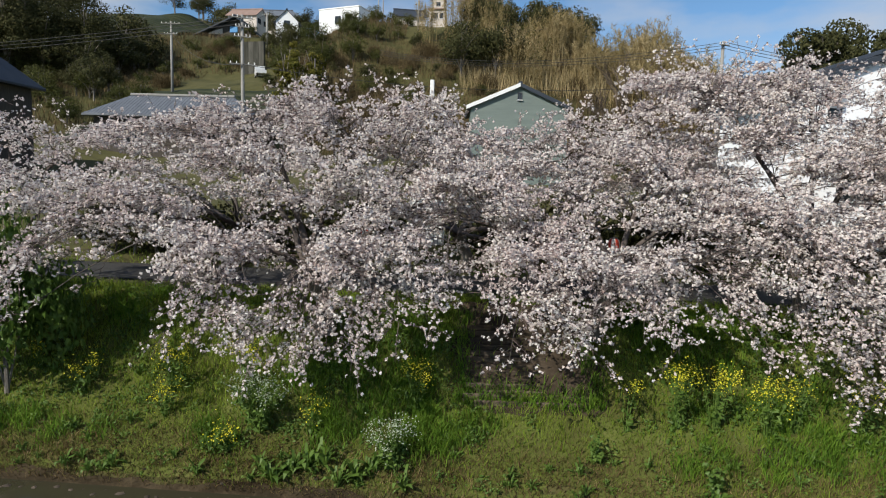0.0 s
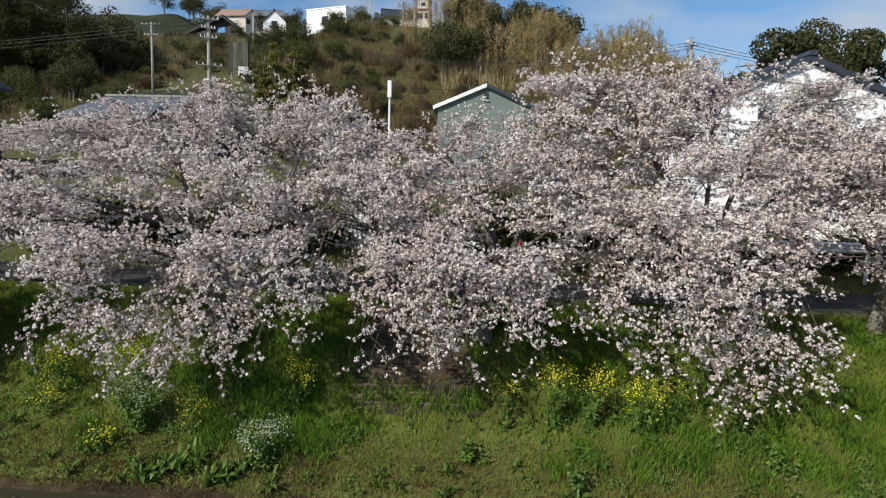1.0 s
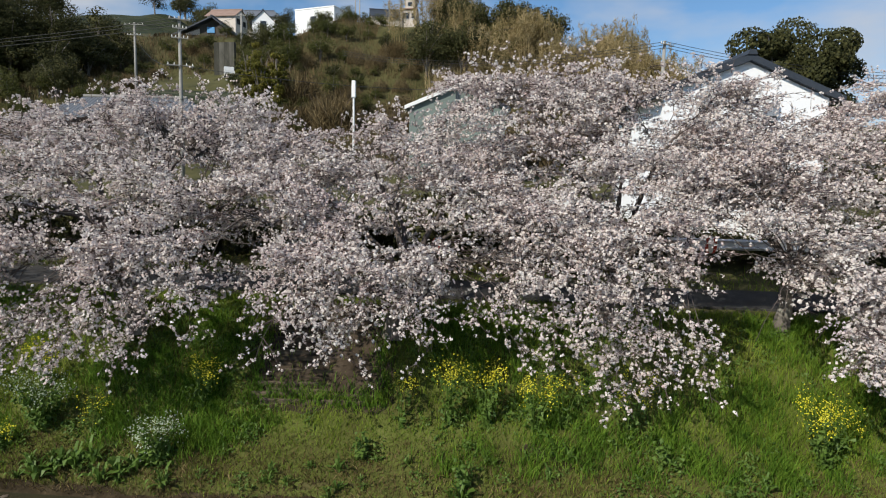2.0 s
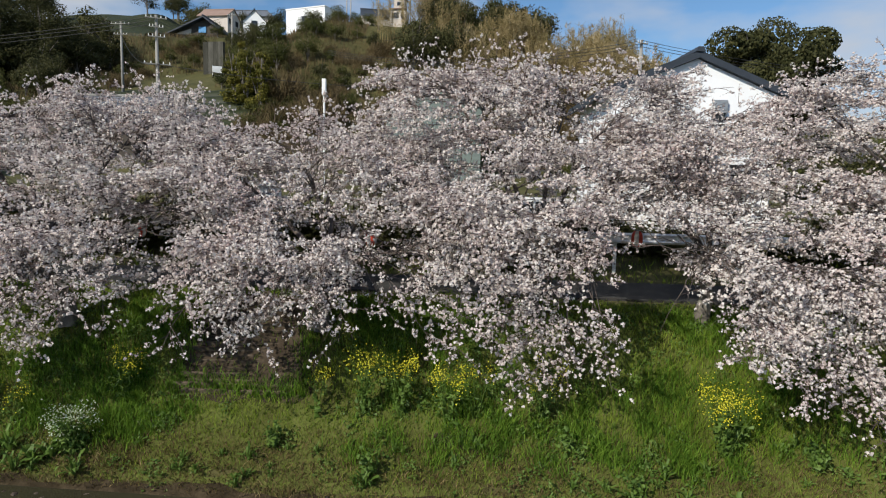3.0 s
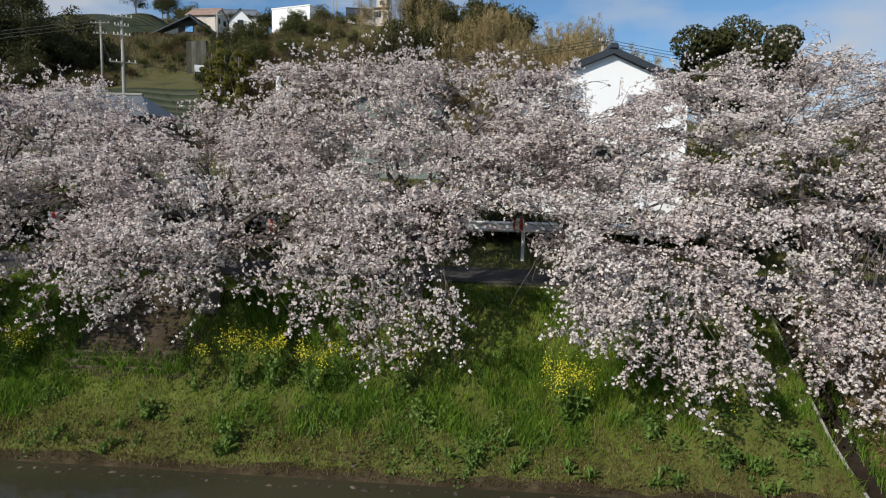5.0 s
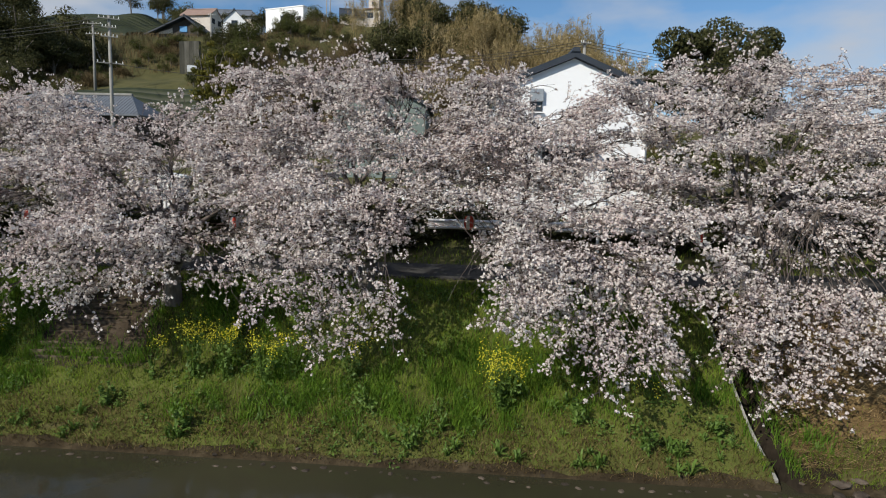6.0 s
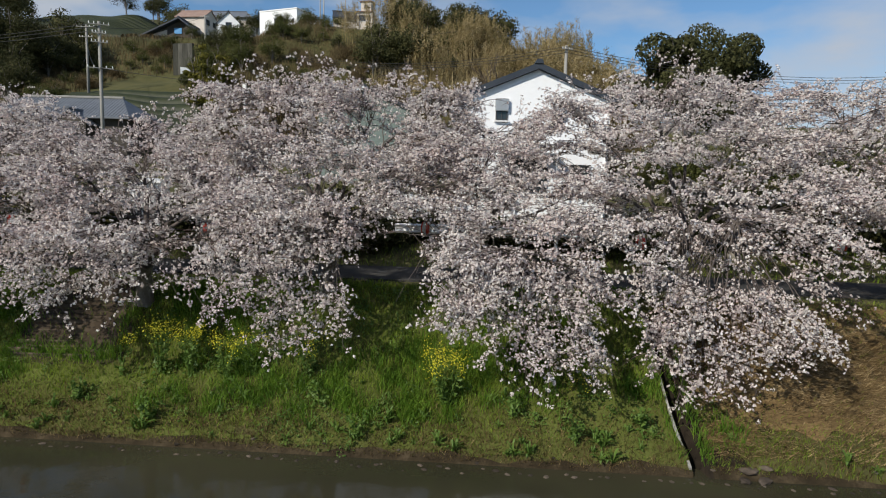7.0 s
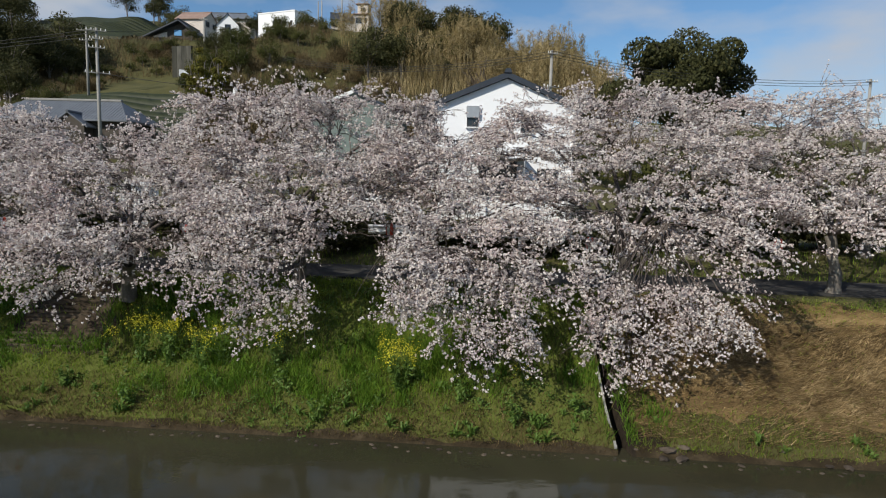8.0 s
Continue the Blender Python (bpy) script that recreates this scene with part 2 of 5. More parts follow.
def prism(outline, y0, y1):
    """Extrudes an outline in x, z from y0 to y1."""
    bm = bmesh.new()
    a = [bm.verts.new((x, y0, z)) for x, z in outline]
    b = [bm.verts.new((x, y1, z)) for x, z in outline]
    n = len(outline)
    bm.faces.new(a)
    bm.faces.new(b[::-1])
    for i in range(n):
        bm.faces.new((a[i], b[i], b[(i + 1) % n], a[(i + 1) % n])[::-1])
    bmesh.ops.recalc_face_normals(bm, faces=bm.faces[:])
    return bm


def tube_np(points, radii, sides):
    """Verts and quads of a tapering tube along points."""
    p = np.asarray(points, float)
    r = np.asarray(radii, float)
    t = np.gradient(p, axis=0)
    t /= np.linalg.norm(t, axis=1)[:, None] + 1e-9
    ref = np.where(np.abs(t[:, 2:3]) > 0.9, np.array([[1.0, 0, 0]]), np.array([[0, 0, 1.0]]))
    u = np.cross(t, ref)
    u /= np.linalg.norm(u, axis=1)[:, None] + 1e-9
    v = np.cross(t, u)
    a = np.linspace(0, 2 * np.pi, sides, endpoint=False)
    ring = p[:, None] + r[:, None, None] * (np.cos(a)[None, :, None] * u[:, None] + np.sin(a)[None, :, None] * v[:, None])
    i, j = np.meshgrid(np.arange(len(p) - 1), np.arange(sides), indexing="ij")
    k = (j + 1) % sides
    f = np.stack([i * sides + j, i * sides + k, (i + 1) * sides + k, (i + 1) * sides + j], -1).reshape(-1, 4)
    return ring.reshape(-1, 3), f


def join_np(pieces):
    off, vs, fs = 0, [], []
    for v, f in pieces:
        vs.append(v)
        fs.append(f + off)
        off += len(v)
    return np.concatenate(vs), np.concatenate(fs)


def flakes(rng, centres, normals, size, aspect=1.0, roll=True):
    """A slightly irregular quad at each centre, across its normal."""
    n = normals / (np.linalg.norm(normals, axis=1)[:, None] + 1e-9)
    a = np.cross(n, rng.normal(size=n.shape))
    a /= np.linalg.norm(a, axis=1)[:, None] + 1e-9
    b = np.cross(n, a)
    s = (np.asarray(size) * np.ones(len(n)))[:, None] / 2
    j = lambda: rng.uniform(0.7, 1.15, (len(n), 1))
    v = np.stack([centres - a * s * j() - b * s * j() * aspect, centres + a * s * j() - b * s * j() * aspect,
                  centres + a * s * j() + b * s * j() * aspect, centres - a * s * j() + b * s * j() * aspect], 1)
    v += (n * s * 0.35)[:, None] * np.array([1.0, -0.4, 1.0, -0.4])[None, :, None]
    return v.reshape(-1, 3), np.arange(4 * len(n)).reshape(-1, 4)


# ---- the lie of the land ----
def bank_y(x):
    return 10.72 - 0.062 * x


BANK_N = [-60, -34, -30, -27, -26.2, -2.2, -0.5, -0.12, 0.26, 1.0, 2.0, 3.0, 4.0, 4.6, 5.2, 9.3, 9.9, 13.0]
BANK_Z = [3.2, 3.0, 2.9, 0.3, -0.8, -0.9, -0.28, -0.03, 0.26, 0.62, 1.20, 1.95, 2.68, 2.92, 3.0, 3.0, 3.1, 3.8]
LEFT_Y, LEFT_Z = [-50, 25, 45, 60, 80, 100, 125, 145, 170, 260, 600], [3.8, 3.8, 5.5, 8.5, 16.3, 22, 33.5, 37.5, 44, 52, 20]
RIGHT_Y, RIGHT_Z = [-50, 25, 45, 60, 75, 100, 108, 124, 170, 260, 600], [3.8, 3.8, 5.5, 8, 13, 28.5, 32.5, 35.5, 38, 36, 10]


def land(x, y):
    """Height of the ground."""
    x, y = np.asarray(x, float), np.asarray(y, float)
    n = y - bank_y(np.clip(x, -80, 80))
    near = np.interp(n, BANK_N, BANK_Z)
    k = np.clip((x + 34) / 16, 0, 1)
    k = k * k * (3 - 2 * k)
    far = (1 - k) * np.interp(y, LEFT_Y, LEFT_Z) + k * np.interp(y, RIGHT_Y, RIGHT_Z)
    side = np.interp(x, [-300, -140, -90, 8, 22, 30, 36, 42, 55, 80, 400], [0.2, 0.7, 1, 1, 0.9, 0.82, 0.66, 0.35, 0.12, 0.05, 0.0])
    far = 3.8 + (far - 3.8) * side
    z = np.where(n < 13, near, np.maximum(far, 3.8))
    bumps = 0.05 * np.sin(x * 1.7 + np.sin(y * 1.3)) * np.sin(y * 2.1 + 0.6 * x) + 0.03 * np.sin(4.3 * x + 1.1) * np.sin(3.7 * y)
    z = z + np.where((n > 0.3) & (n < 4.6), bumps, 0)
    z = z + np.clip((-57 - x) / 10, 0, 1) * np.interp(y, [112, 150, 220], [0, 4.5, 3])
    # Added ridge at the far right, closing off the bright horizon.
    z = z + np.clip((x - 42) / 30, 0, 1) * np.interp(y, [110, 180, 280, 420], [0, 19, 21, 0])
    z = z + np.where(y > 50, 0.5 * np.sin(x * 0.31 + y * 0.17) * np.sin(y * 0.23 - x * 0.11), 0)
    drain = (x > 17.22) & (x < 17.42 + 0.04 * np.sin(n * 3) + 0.2 * np.clip((n - 1.2) / 0.5, 0, 1)) & (n > -0.3) & (n < 4.5)
    return z - np.where(drain, 0.45, 0)


def grid_axis(*runs):
    out = []
    for a, b, step in runs:
        out += list(np.arange(a, b - 1e-6, step))
    return np.array(out + [runs[-1][1]])


gx = grid_axis((-1500, -200, 100), (-200, -60, 10), (-60, -20, 2), (-20, 17.0, 0.4), (17.0, 18.0, 0.1), (18, 40, 0.4), (40, 70, 2),
               (70, 200, 10), (200, 1500, 100))
gy = grid_axis((-1500, -60, 120), (-60, 6, 2), (6, 9, 0.3), (9, 17, 0.16), (17, 26, 0.5), (26, 60, 1.5), (60, 180, 3), (180, 300, 10), (300, 1800, 100))
GX, GY = np.meshgrid(gx, gy)
gv = np.stack([GX, GY, land(GX, GY)], -1).reshape(-1, 3)
gi, gj = np.meshgrid(np.arange(len(gy) - 1), np.arange(len(gx) - 1), indexing="ij")
g0 = gi * len(gx) + gj
gf = np.stack([g0, g0 + 1, g0 + len(gx) + 1, g0 + len(gx)], -1).reshape(-1, 4)
M_GROUND = material("turf and earth", [(0.0, (0.040, 0.030, 0.014)), (0.35, (0.055, 0.055, 0.016)), (0.7, (0.085, 0.078, 0.026)),
                                       (1.0, (0.16, 0.125, 0.065))], scale=0.5, rough=0.95, bump=0.5, fine=9)
ground = mesh_np("ground", gv, gf, M_GROUND, smooth=True)
tagged(ground, "grassy river bank rising to fields and a brown spring hillside", "ground", kind="structure")

wx = np.array([-400.0, -80, 80, 400])
wv = np.array([(x, bank_y(np.clip(x, -80, 80)) + n, 0) for n in (-27.2, 0.3) for x in wx])
water = mesh_np("water", wv, np.array([(i, i + 1, i + 5, i + 4) for i in range(3)]), M_WATER)
tagged(water, "still murky grey-green river with faint ripples", "river", kind="structure")

px_ = np.arange(-80, 81, 2.0)
pv = np.array([(x, bank_y(x) + n, z) for x in px_ for n, z in ((5.5, 3.0), (5.5, 3.06), (8.3, 3.06), (8.3, 3.0))])
pf = np.array([(4 * i + a, 4 * i + b, 4 * i + 4 + b, 4 * i + 4 + a) for i in range(len(px_) - 1) for a, b in ((0, 1), (1, 2), (2, 3))])
path = mesh_np("pavement", pv, pf, M_ASPHALT)
tagged(path, "narrow dark asphalt path along the top of the embankment", "path", kind="structure")


def sheet(name, x0, x1, n0, n1, lift, mat, label, step=0.12, rag=0.25, seed=0):
    """A thin mat on the bank with ragged ends."""
    xs, ns = np.arange(x0, x1 + step, step), np.linspace(n0, n1, max(4, int((n1 - n0) / step)))
    X, N = np.meshgrid(xs, ns)
    edge = np.sin(X * 3.1 + seed) * 0.5 + np.sin(X * 7.7 + 2 * seed) * 0.3 + np.sin(X * 1.3 + 3 * seed) * 0.6
    side = np.sin(N * 4.0 + seed) * 0.5 + np.sin(N * 9.3) * 0.3
    tN, tX = (N - n0) / (n1 - n0), (X - x0) / (x1 - x0)
    N2 = N + rag * edge * (tN - 0.5)
    X2 = X + rag * side * np.where(tX < 0.5, np.clip(1 - 4 * tX, 0, 1), np.clip(4 * tX - 3, 0, 1))
    Y = bank_y(X2) + N2
    Z = land(X2, Y) + lift
    v = np.stack([X2, Y, Z], -1).reshape(-1, 3)
    i, j = np.meshgrid(np.arange(len(ns) - 1), np.arange(len(xs) - 1), indexing="ij")
    q = i * len(xs) + j
    ob = mesh_np(name, v, np.stack([q, q + 1, q + len(xs) + 1, q + len(xs)], -1).reshape(-1, 4), mat, smooth=True)
    return tagged(ob, label, "ground", kind="structure")


M_THATCH = material("mat of cut straw", [(0.0, (0.026, 0.020, 0.010)), (0.3, (0.085, 0.055, 0.026)), (0.6, (0.22, 0.15, 0.070)), (1.0, (0.42, 0.31, 0.165))],
                    scale=1.1, rough=0.95, bump=1.0, fine=22, stretch=(0.45, 1.5, 1.5), spec=0.08)
M_MUD = material("damp bank earth", [(0.0, (0.022, 0.017, 0.012)), (0.5, (0.050, 0.038, 0.027)), (1.0, (0.10, 0.077, 0.055))], scale=1.5, rough=0.95, bump=0.7, fine=12, spec=0.08)
M_EDGE = material("damp earth at the water", [(0.0, (0.010, 0.008, 0.005)), (0.5, (0.036, 0.027, 0.016)), (1.0, (0.10, 0.076, 0.046))], scale=2.5, rough=0.95, bump=0.8, fine=20, spec=0.08)
M_WETMUD = material("wet dark mud", [(0.0, (0.008, 0.007, 0.005)), (0.5, (0.018, 0.014, 0.010)), (1.0, (0.04, 0.031, 0.022))], scale=1.8, rough=0.95, bump=0.7, fine=12, spec=0.08)
sheet("straw_ground", 18.0, 60, 0.9, 4.5, 0.03, M_THATCH, "bank covered with a mat of cut dry grass", seed=1, rag=0.6)
sheet("earth_edge", -40, 17.0, -0.45, 0.03, 0.035, M_EDGE, "damp bare earth along the waterline", rag=0.16, seed=2)
sheet("earth_edge", 17.6, 60, -0.45, 0.05, 0.035, M_EDGE, "damp bare earth along the waterline", rag=0.16, seed=3)
sheet("ditch_bed", 17.2, 17.68, -0.3, 4.4, 0.015, M_WETMUD, "dark muddy bed of a narrow drainage ditch", seed=6, rag=0.0, step=0.1)
sheet("muddy_mouth", 17.45, 18.25, -0.35, 0.42, 0.03, M_WETMUD, "dark wet mud where the ditch meets the river", seed=9, rag=0.3, step=0.1)
M_TURF = material("green turf", [(0.0, (0.056, 0.046, 0.020)), (0.35, (0.076, 0.080, 0.024)), (0.65, (0.102, 0.122, 0.030)), (1.0, (0.19, 0.155, 0.078))], scale=1.3, rough=0.95, bump=0.9, fine=30, spec=0.05)
for x0, x1, n1 in ((-14, -0.1, 4.9), (3.4, 17.1, 4.9), (-0.1, 3.4, 1.9)):
    sheet("bank_turf", x0, x1, 0.1, n1, 0.012, M_TURF, "short green turf with brown patches on the bank", seed=7, rag=0.04, step=0.16)
sheet("earth_patch", 0.1, 3.2, 1.95, 4.7, 0.02, M_MUD, "trodden bare earth under the timber steps", seed=4, rag=0.4)
sheet("earth_patch", 6.2, 7.0, 1.0, 1.5, 0.02, M_MUD, "small bare patch of earth in the grass", seed=5, rag=0.3)


# ---- cherry trees ----
def curve(p0, p1, p2, n):
    t = np.linspace(0, 1, n)[:, None]
    return (1 - t) ** 2 * p0 + 2 * t * (1 - t) * p1 + t ** 2 * p2


def unit(v):
    return v / (np.linalg.norm(v, axis=-1, keepdims=True) + 1e-9)


M_LIMB = material("cherry limb bark", [(0.0, (0.04, 0.032, 0.03)), (0.6, (0.11, 0.09, 0.08)), (1.0, (0.22, 0.20, 0.17))], scale=5, rough=0.9, bump=0.5)


# places where the crowns stand open: a stretch in x, a stretch in y, a stretch in height, and how much of the blossom stays
OPEN = ((9.7, 11.2, 9.0, 15.2, 3.5, 4.7, 0.05), (9.9, 11.2, 9.0, 14.0, 1.0, 3.5, 0.35), (10.3, 11.8, 9.0, 15.4, 4.6, 5.15, 0.08), (12.7, 13.7, 9.0, 20.0, 7.5, 12.0, 0.35),
        (-0.5, 0.7, 9.0, 15.0, 4.5, 5.5, 0.1), (-7.6, -5.6, 9.0, 15.0, 1.0, 4.0, 0.12), (-9.0, -5.6, 9.0, 15.0, 1.0, 3.1, 0.05),
        (-4.0, -2.8, 9.0, 15.0, 3.5, 4.0, 0.5), (-3.9, -2.9, 9.0, 13.5, 4.1, 5.2, 0.3), (21.0, 29.0, 9.0, 16.5, 1.0, 4.2, 0.05), (15.5, 16.3, 9.0, 14.0, 1.0, 2.6, 0.2))


def cherry_tree(seed, base, top, reach, tiers, hang, label, fork=1.3, girth=0.2, crest=1.7, edge=4.6, lean=None, flat=0.45):
    """A spreading cherry in full bloom: a short trunk, a few long limbs, and on them flat tiers of twigs. reach: (left, right, front,
    back) of the crown in metres; tiers: how many; hang: (x0, x1, z, count), stretches where branches droop to that height;
    crest: how far the highest part lies behind the trunk; edge: the height of the crown's rim above the water; flat: how little it falls
    towards its sides."""
    rng = np.random.default_rng(seed)
    x0, y0 = base
    z0 = float(land(x0, y0)) - 0.05
    tree = thing("cherry_tree", (x0, y0, z0), label, "tree", "cherry trees along the embankment")
    lean = rng.normal(0, 0.25, 2) if lean is None else lean
    head = np.array([lean[0], lean[1], fork])
    tr = curve(np.zeros(3), np.array([0, 0, fork * 0.55]), head, 7)
    tr[1:-1, :2] += rng.normal(0, 0.03, (5, 2))
    v, f = tube_np(tr, girth * np.array([1.55, 1.2, 1.02, 0.95, 0.92, 0.96, 1.0]), 10)
    v += rng.normal(0, 0.012, v.shape)
    mesh_np("trunk", v, f, M_BARK, tree, "pale lichen-grey trunk", smooth=True)
    left, right, front, back = reach

    def height(px, py):
        """The top of the crown above the water."""
        up = 1 - (px / (right if px > 0 else left)) ** 2
        rise = np.interp(py, [-front, -front * 0.8, -front * 0.3, 0, crest, back], [0.0, 0.2, 0.5, 0.68, 1.0, 0.85])
        return edge + (top - edge) * rise * (flat + (1 - flat) * max(0.0, up) ** 0.6)

    # long limbs that fork low and spread
    lines = []
    count = 9
    for k in range(count):
        a = 2 * np.pi * (k + rng.uniform(-0.25, 0.25)) / count
        end = np.array([(right if np.cos(a) > 0 else left) * np.cos(a), (back if np.sin(a) > 0 else front) * np.sin(a), 0]) * rng.uniform(0.6, 0.85)
        end[2] = height(end[0], end[1]) - z0 - rng.uniform(0.6, 1.3)
        mid = np.array([end[0] * 0.4, end[1] * 0.4, fork + (end[2] - fork) * rng.uniform(0.55, 0.85)])
        line = curve(head, mid, end, 14)
        line[1:] += np.cumsum(rng.normal(0, 0.035, (13, 3)), axis=0)
        lines.append(line)
        v, f = tube_np(line, np.linspace(girth * rng.uniform(0.34, 0.5), 0.012, 14), 7)
        mesh_np("limb", v, f, M_LIMB, tree, smooth=True)
    nodes = np.concatenate([q[3:] for q in lines])

    # the middle of each tier, and how far it reaches
    pads = []
    for k in range(tiers):
        q = math.sqrt((k + 0.5) / tiers)
        a = 2.39996 * k + rng.uniform(-0.4, 0.4)
        px, py = (right if np.cos(a) > 0 else left) * np.cos(a) * q, (back if np.sin(a) > 0 else front) * np.sin(a) * q
        below = rng.uniform(0.0, 0.35) if k % 2 else rng.uniform(0.3, 2.4)
        pads.append((px, py, height(px, py) - z0 - below, rng.uniform(0.5, 0.95), 0.0))
    for xa, xb, z, c in hang:
        for k in range(c):
            px = xa + (xb - xa) * (k + rng.uniform(0, 1)) / c - x0
            h = rng.uniform(0, 1) ** 1.5
            pads.append((px, -front * (1.02 - 0.22 * h) + rng.normal(0, 0.25), z + 0.62 + 1.9 * h - z0, rng.uniform(0.45, 0.8), 1 - h))

    def shut(P):
        keep = np.ones(len(P), bool)
        P = P + rng.normal(0, 0.16, P.shape)
        for xa, xb, ya, yb, za, zb, stay in OPEN:
            X, Y, Z = P[:, 0] + x0, P[:, 1] + y0, P[:, 2] + z0
            keep &= ~((X > xa) & (X < xb) & (Y > ya) & (Y < yb) & (Z > za) & (Z < zb)) | (rng.uniform(size=len(P)) < stay)
        # irregular dark hollows between the tiers
        wave = np.sin(1.5 * X + 1.9 * Z + 0.7) + np.sin(2.9 * Z - 0.8 * X + 0.6 * Y + 1.0) + np.sin(1.1 * X + 1.3 * Y - 0.9 * Z)
        keep &= (wave > -1.7) | (Z > 7.2) | (Z < 3.4) | (rng.uniform(size=len(P)) < 0.12)
        return keep

    P, D, L, drop = [], [], [], []
    for px, py, pz, size, loose in pads:
        c = np.array([px, py, pz])
        if not shut(c[None])[0]:
            continue
        near = np.linalg.norm((nodes - c) * np.array([1, 1, 1.3]), axis=1) + 0.5 * np.maximum(0, np.hypot(nodes[:, 0], nodes[:, 1]) - np.hypot(px, py) + 0.3) * 3
        foot = nodes[np.argmin(near + rng.uniform(0, 1.7, len(near)))]
        way = c - foot
        flat = unit(np.array([way[0], way[1] - 0.25, 0.0]) + rng.normal(0, 0.12, 3) * np.array([1, 1, 0]))
        tip = c + flat * size * 0.55 - np.array([0, 0, 0.10 + 0.35 * loose])
        mid = foot + way * 0.5 + np.array([0, 0, 0.25 + 0.2 * np.linalg.norm(way[:2]) if pz < foot[2] else 0.05])
        line = curve(foot, mid, tip, 9)
        line[1:-1] += rng.normal(0, 0.025, (7, 3))
        v, f = tube_np(line, np.linspace(0.008 + 0.0045 * np.linalg.norm(way), 0.004, 9), 5)
        mesh_np("branch", v, f, M_LIMB, tree, smooth=True)
        m = int(15 * (size / 0.75) ** 1.3 * (1.0 - 0.25 * loose)) + 3
        ln = np.linalg.norm(np.diff(line, axis=0), axis=1).sum()
        s = 1 - np.minimum(0.8, size * 1.5 / max(ln, 0.3)) * rng.uniform(0, 1, m) ** 0.9
        q = s * 8
        i = np.minimum(q.astype(int), 7)
        P.append(line[i] + (line[i + 1] - line[i]) * (q - i)[:, None])
        turn = rng.choice([-1, 1], m) * rng.uniform(0.15, 1.35, m)
        ca, sa = np.cos(turn), np.sin(turn)
        d = np.stack([flat[0] * ca - flat[1] * sa, flat[0] * sa + flat[1] * ca, rng.normal(0.02 - 0.25 * loose, 0.16, m)], 1)
        D.append(unit(d))
        L.append(rng.uniform(0.35, 1.0, m) * size)
        drop.append(rng.uniform(0.06, 0.3, m) + 0.5 * loose)
    # upright young shoots along the crest
    tops = [q for q in pads if q[1] > 0.2 and q[2] + z0 > top - 1.3]
    for px, py, pz, size, loose in tops[::2]:
        P.append(np.array([[px, py, pz]]) + rng.normal(0, 0.3, (2, 3)) * np.array([1, 1, 0.2]))
        D.append(unit(np.stack([rng.normal(0, 0.6, 2), rng.normal(0, 0.4, 2), np.full(2, 0.8)], 1)))
        L.append(rng.uniform(0.3, 0.6, 2))
        drop.append(np.full(2, 0.1))
    P, D, L, droop2 = (np.concatenate(q) for q in (P, D, L, drop))

    def shoot(P, D, L, droop, s):
        return P + D * (L * s)[:, None] - np.array([0, 0, 1.0]) * (droop * (L * s) ** 2)[:, None]

    keep = shut(P) & shut(shoot(P, D, L, droop2, np.full(len(P), 0.6)))
    P, D, L, droop2 = P[keep], D[keep], L[keep], droop2[keep]

    def thin(P, D, L, droop, r):
        u = unit(np.cross(D, np.array([0.3, 0.2, 1.0])))
        w = unit(np.cross(D, u))
        rings = []
        for s, k in ((0.0, 1.0), (0.55, 0.75), (1.0, 0.35)):
            q = shoot(P, D, L, droop, np.full(len(P), s))
            for ang in (0, 2.094, 4.189):
                rings.append(q + (u * np.cos(ang) + w * np.sin(ang)) * (r * k))
        V = np.stack(rings, 1).reshape(-1, 3)
        F = np.array([(3 * g + h, 3 * g + (h + 1) % 3, 3 * g + 3 + (h + 1) % 3, 3 * g + 3 + h) for g in (0, 1) for h in range(3)])[None]
        return V, (F + (np.arange(len(P)) * 9)[:, None, None]).reshape(-1, 4)

    m = np.maximum(2, (L / 0.15).astype(int))
    idx = np.repeat(np.arange(len(P)), m)
    s = rng.uniform(0.2, 1.0, len(idx))
    P3 = shoot(P[idx], D[idx], L[idx], droop2[idx], s)
    D3 = unit(D[idx] * rng.uniform(0.1, 0.8, (len(idx), 1)) + rng.normal(0, 0.6, (len(idx), 3)) * np.array([1, 1, 0.33]))
    L3 = rng.uniform(0.10, 0.34, len(idx))
    droop3 = rng.uniform(0.1, 0.7, len(idx))
    e3 = shoot(P3, D3, L3, droop3, np.ones(len(P3)))
    w3 = unit(np.cross(D3, rng.normal(size=D3.shape))) * 0.004
    v, f = thin(P, D, L, droop2, 0.008)
    f = np.concatenate([f[:, [0, 1, 2]], f[:, [0, 2, 3]]])
    v, f = join_np([(v, f), (np.stack([P3 - w3, P3 + w3, e3], 1).reshape(-1, 3), np.arange(3 * len(P3)).reshape(-1, 3))])
    mesh_np("twig_spray", v, f, M_TWIG, tree)

    # umbels of blossom along the shoots
    c3 = np.maximum(1, (L3 / 0.115).astype(int))
    i3 = np.repeat(np.arange(len(P3)), c3)
    i2 = np.repeat(np.arange(len(P)), np.maximum(2, (L / 0.16).astype(int)))
    C = np.concatenate([shoot(P3[i3], D3[i3], L3[i3], droop3[i3], rng.uniform(0.2, 1.05, len(i3))),
                        shoot(P[i2], D[i2], L[i2], droop2[i2], rng.uniform(0.25, 1.03, len(i2)))])
    C = C + rng.normal(0, 0.018, C.shape)
    C = C[(C[:, 2] + z0 > land(C[:, 0] + x0, C[:, 1] + y0) + 0.25) & shut(C)]
    cc = np.repeat(C, 3, axis=0)
    off = unit(rng.normal(size=cc.shape))
    cc = cc + off * rng.uniform(0.015, 0.042, (len(cc), 1))
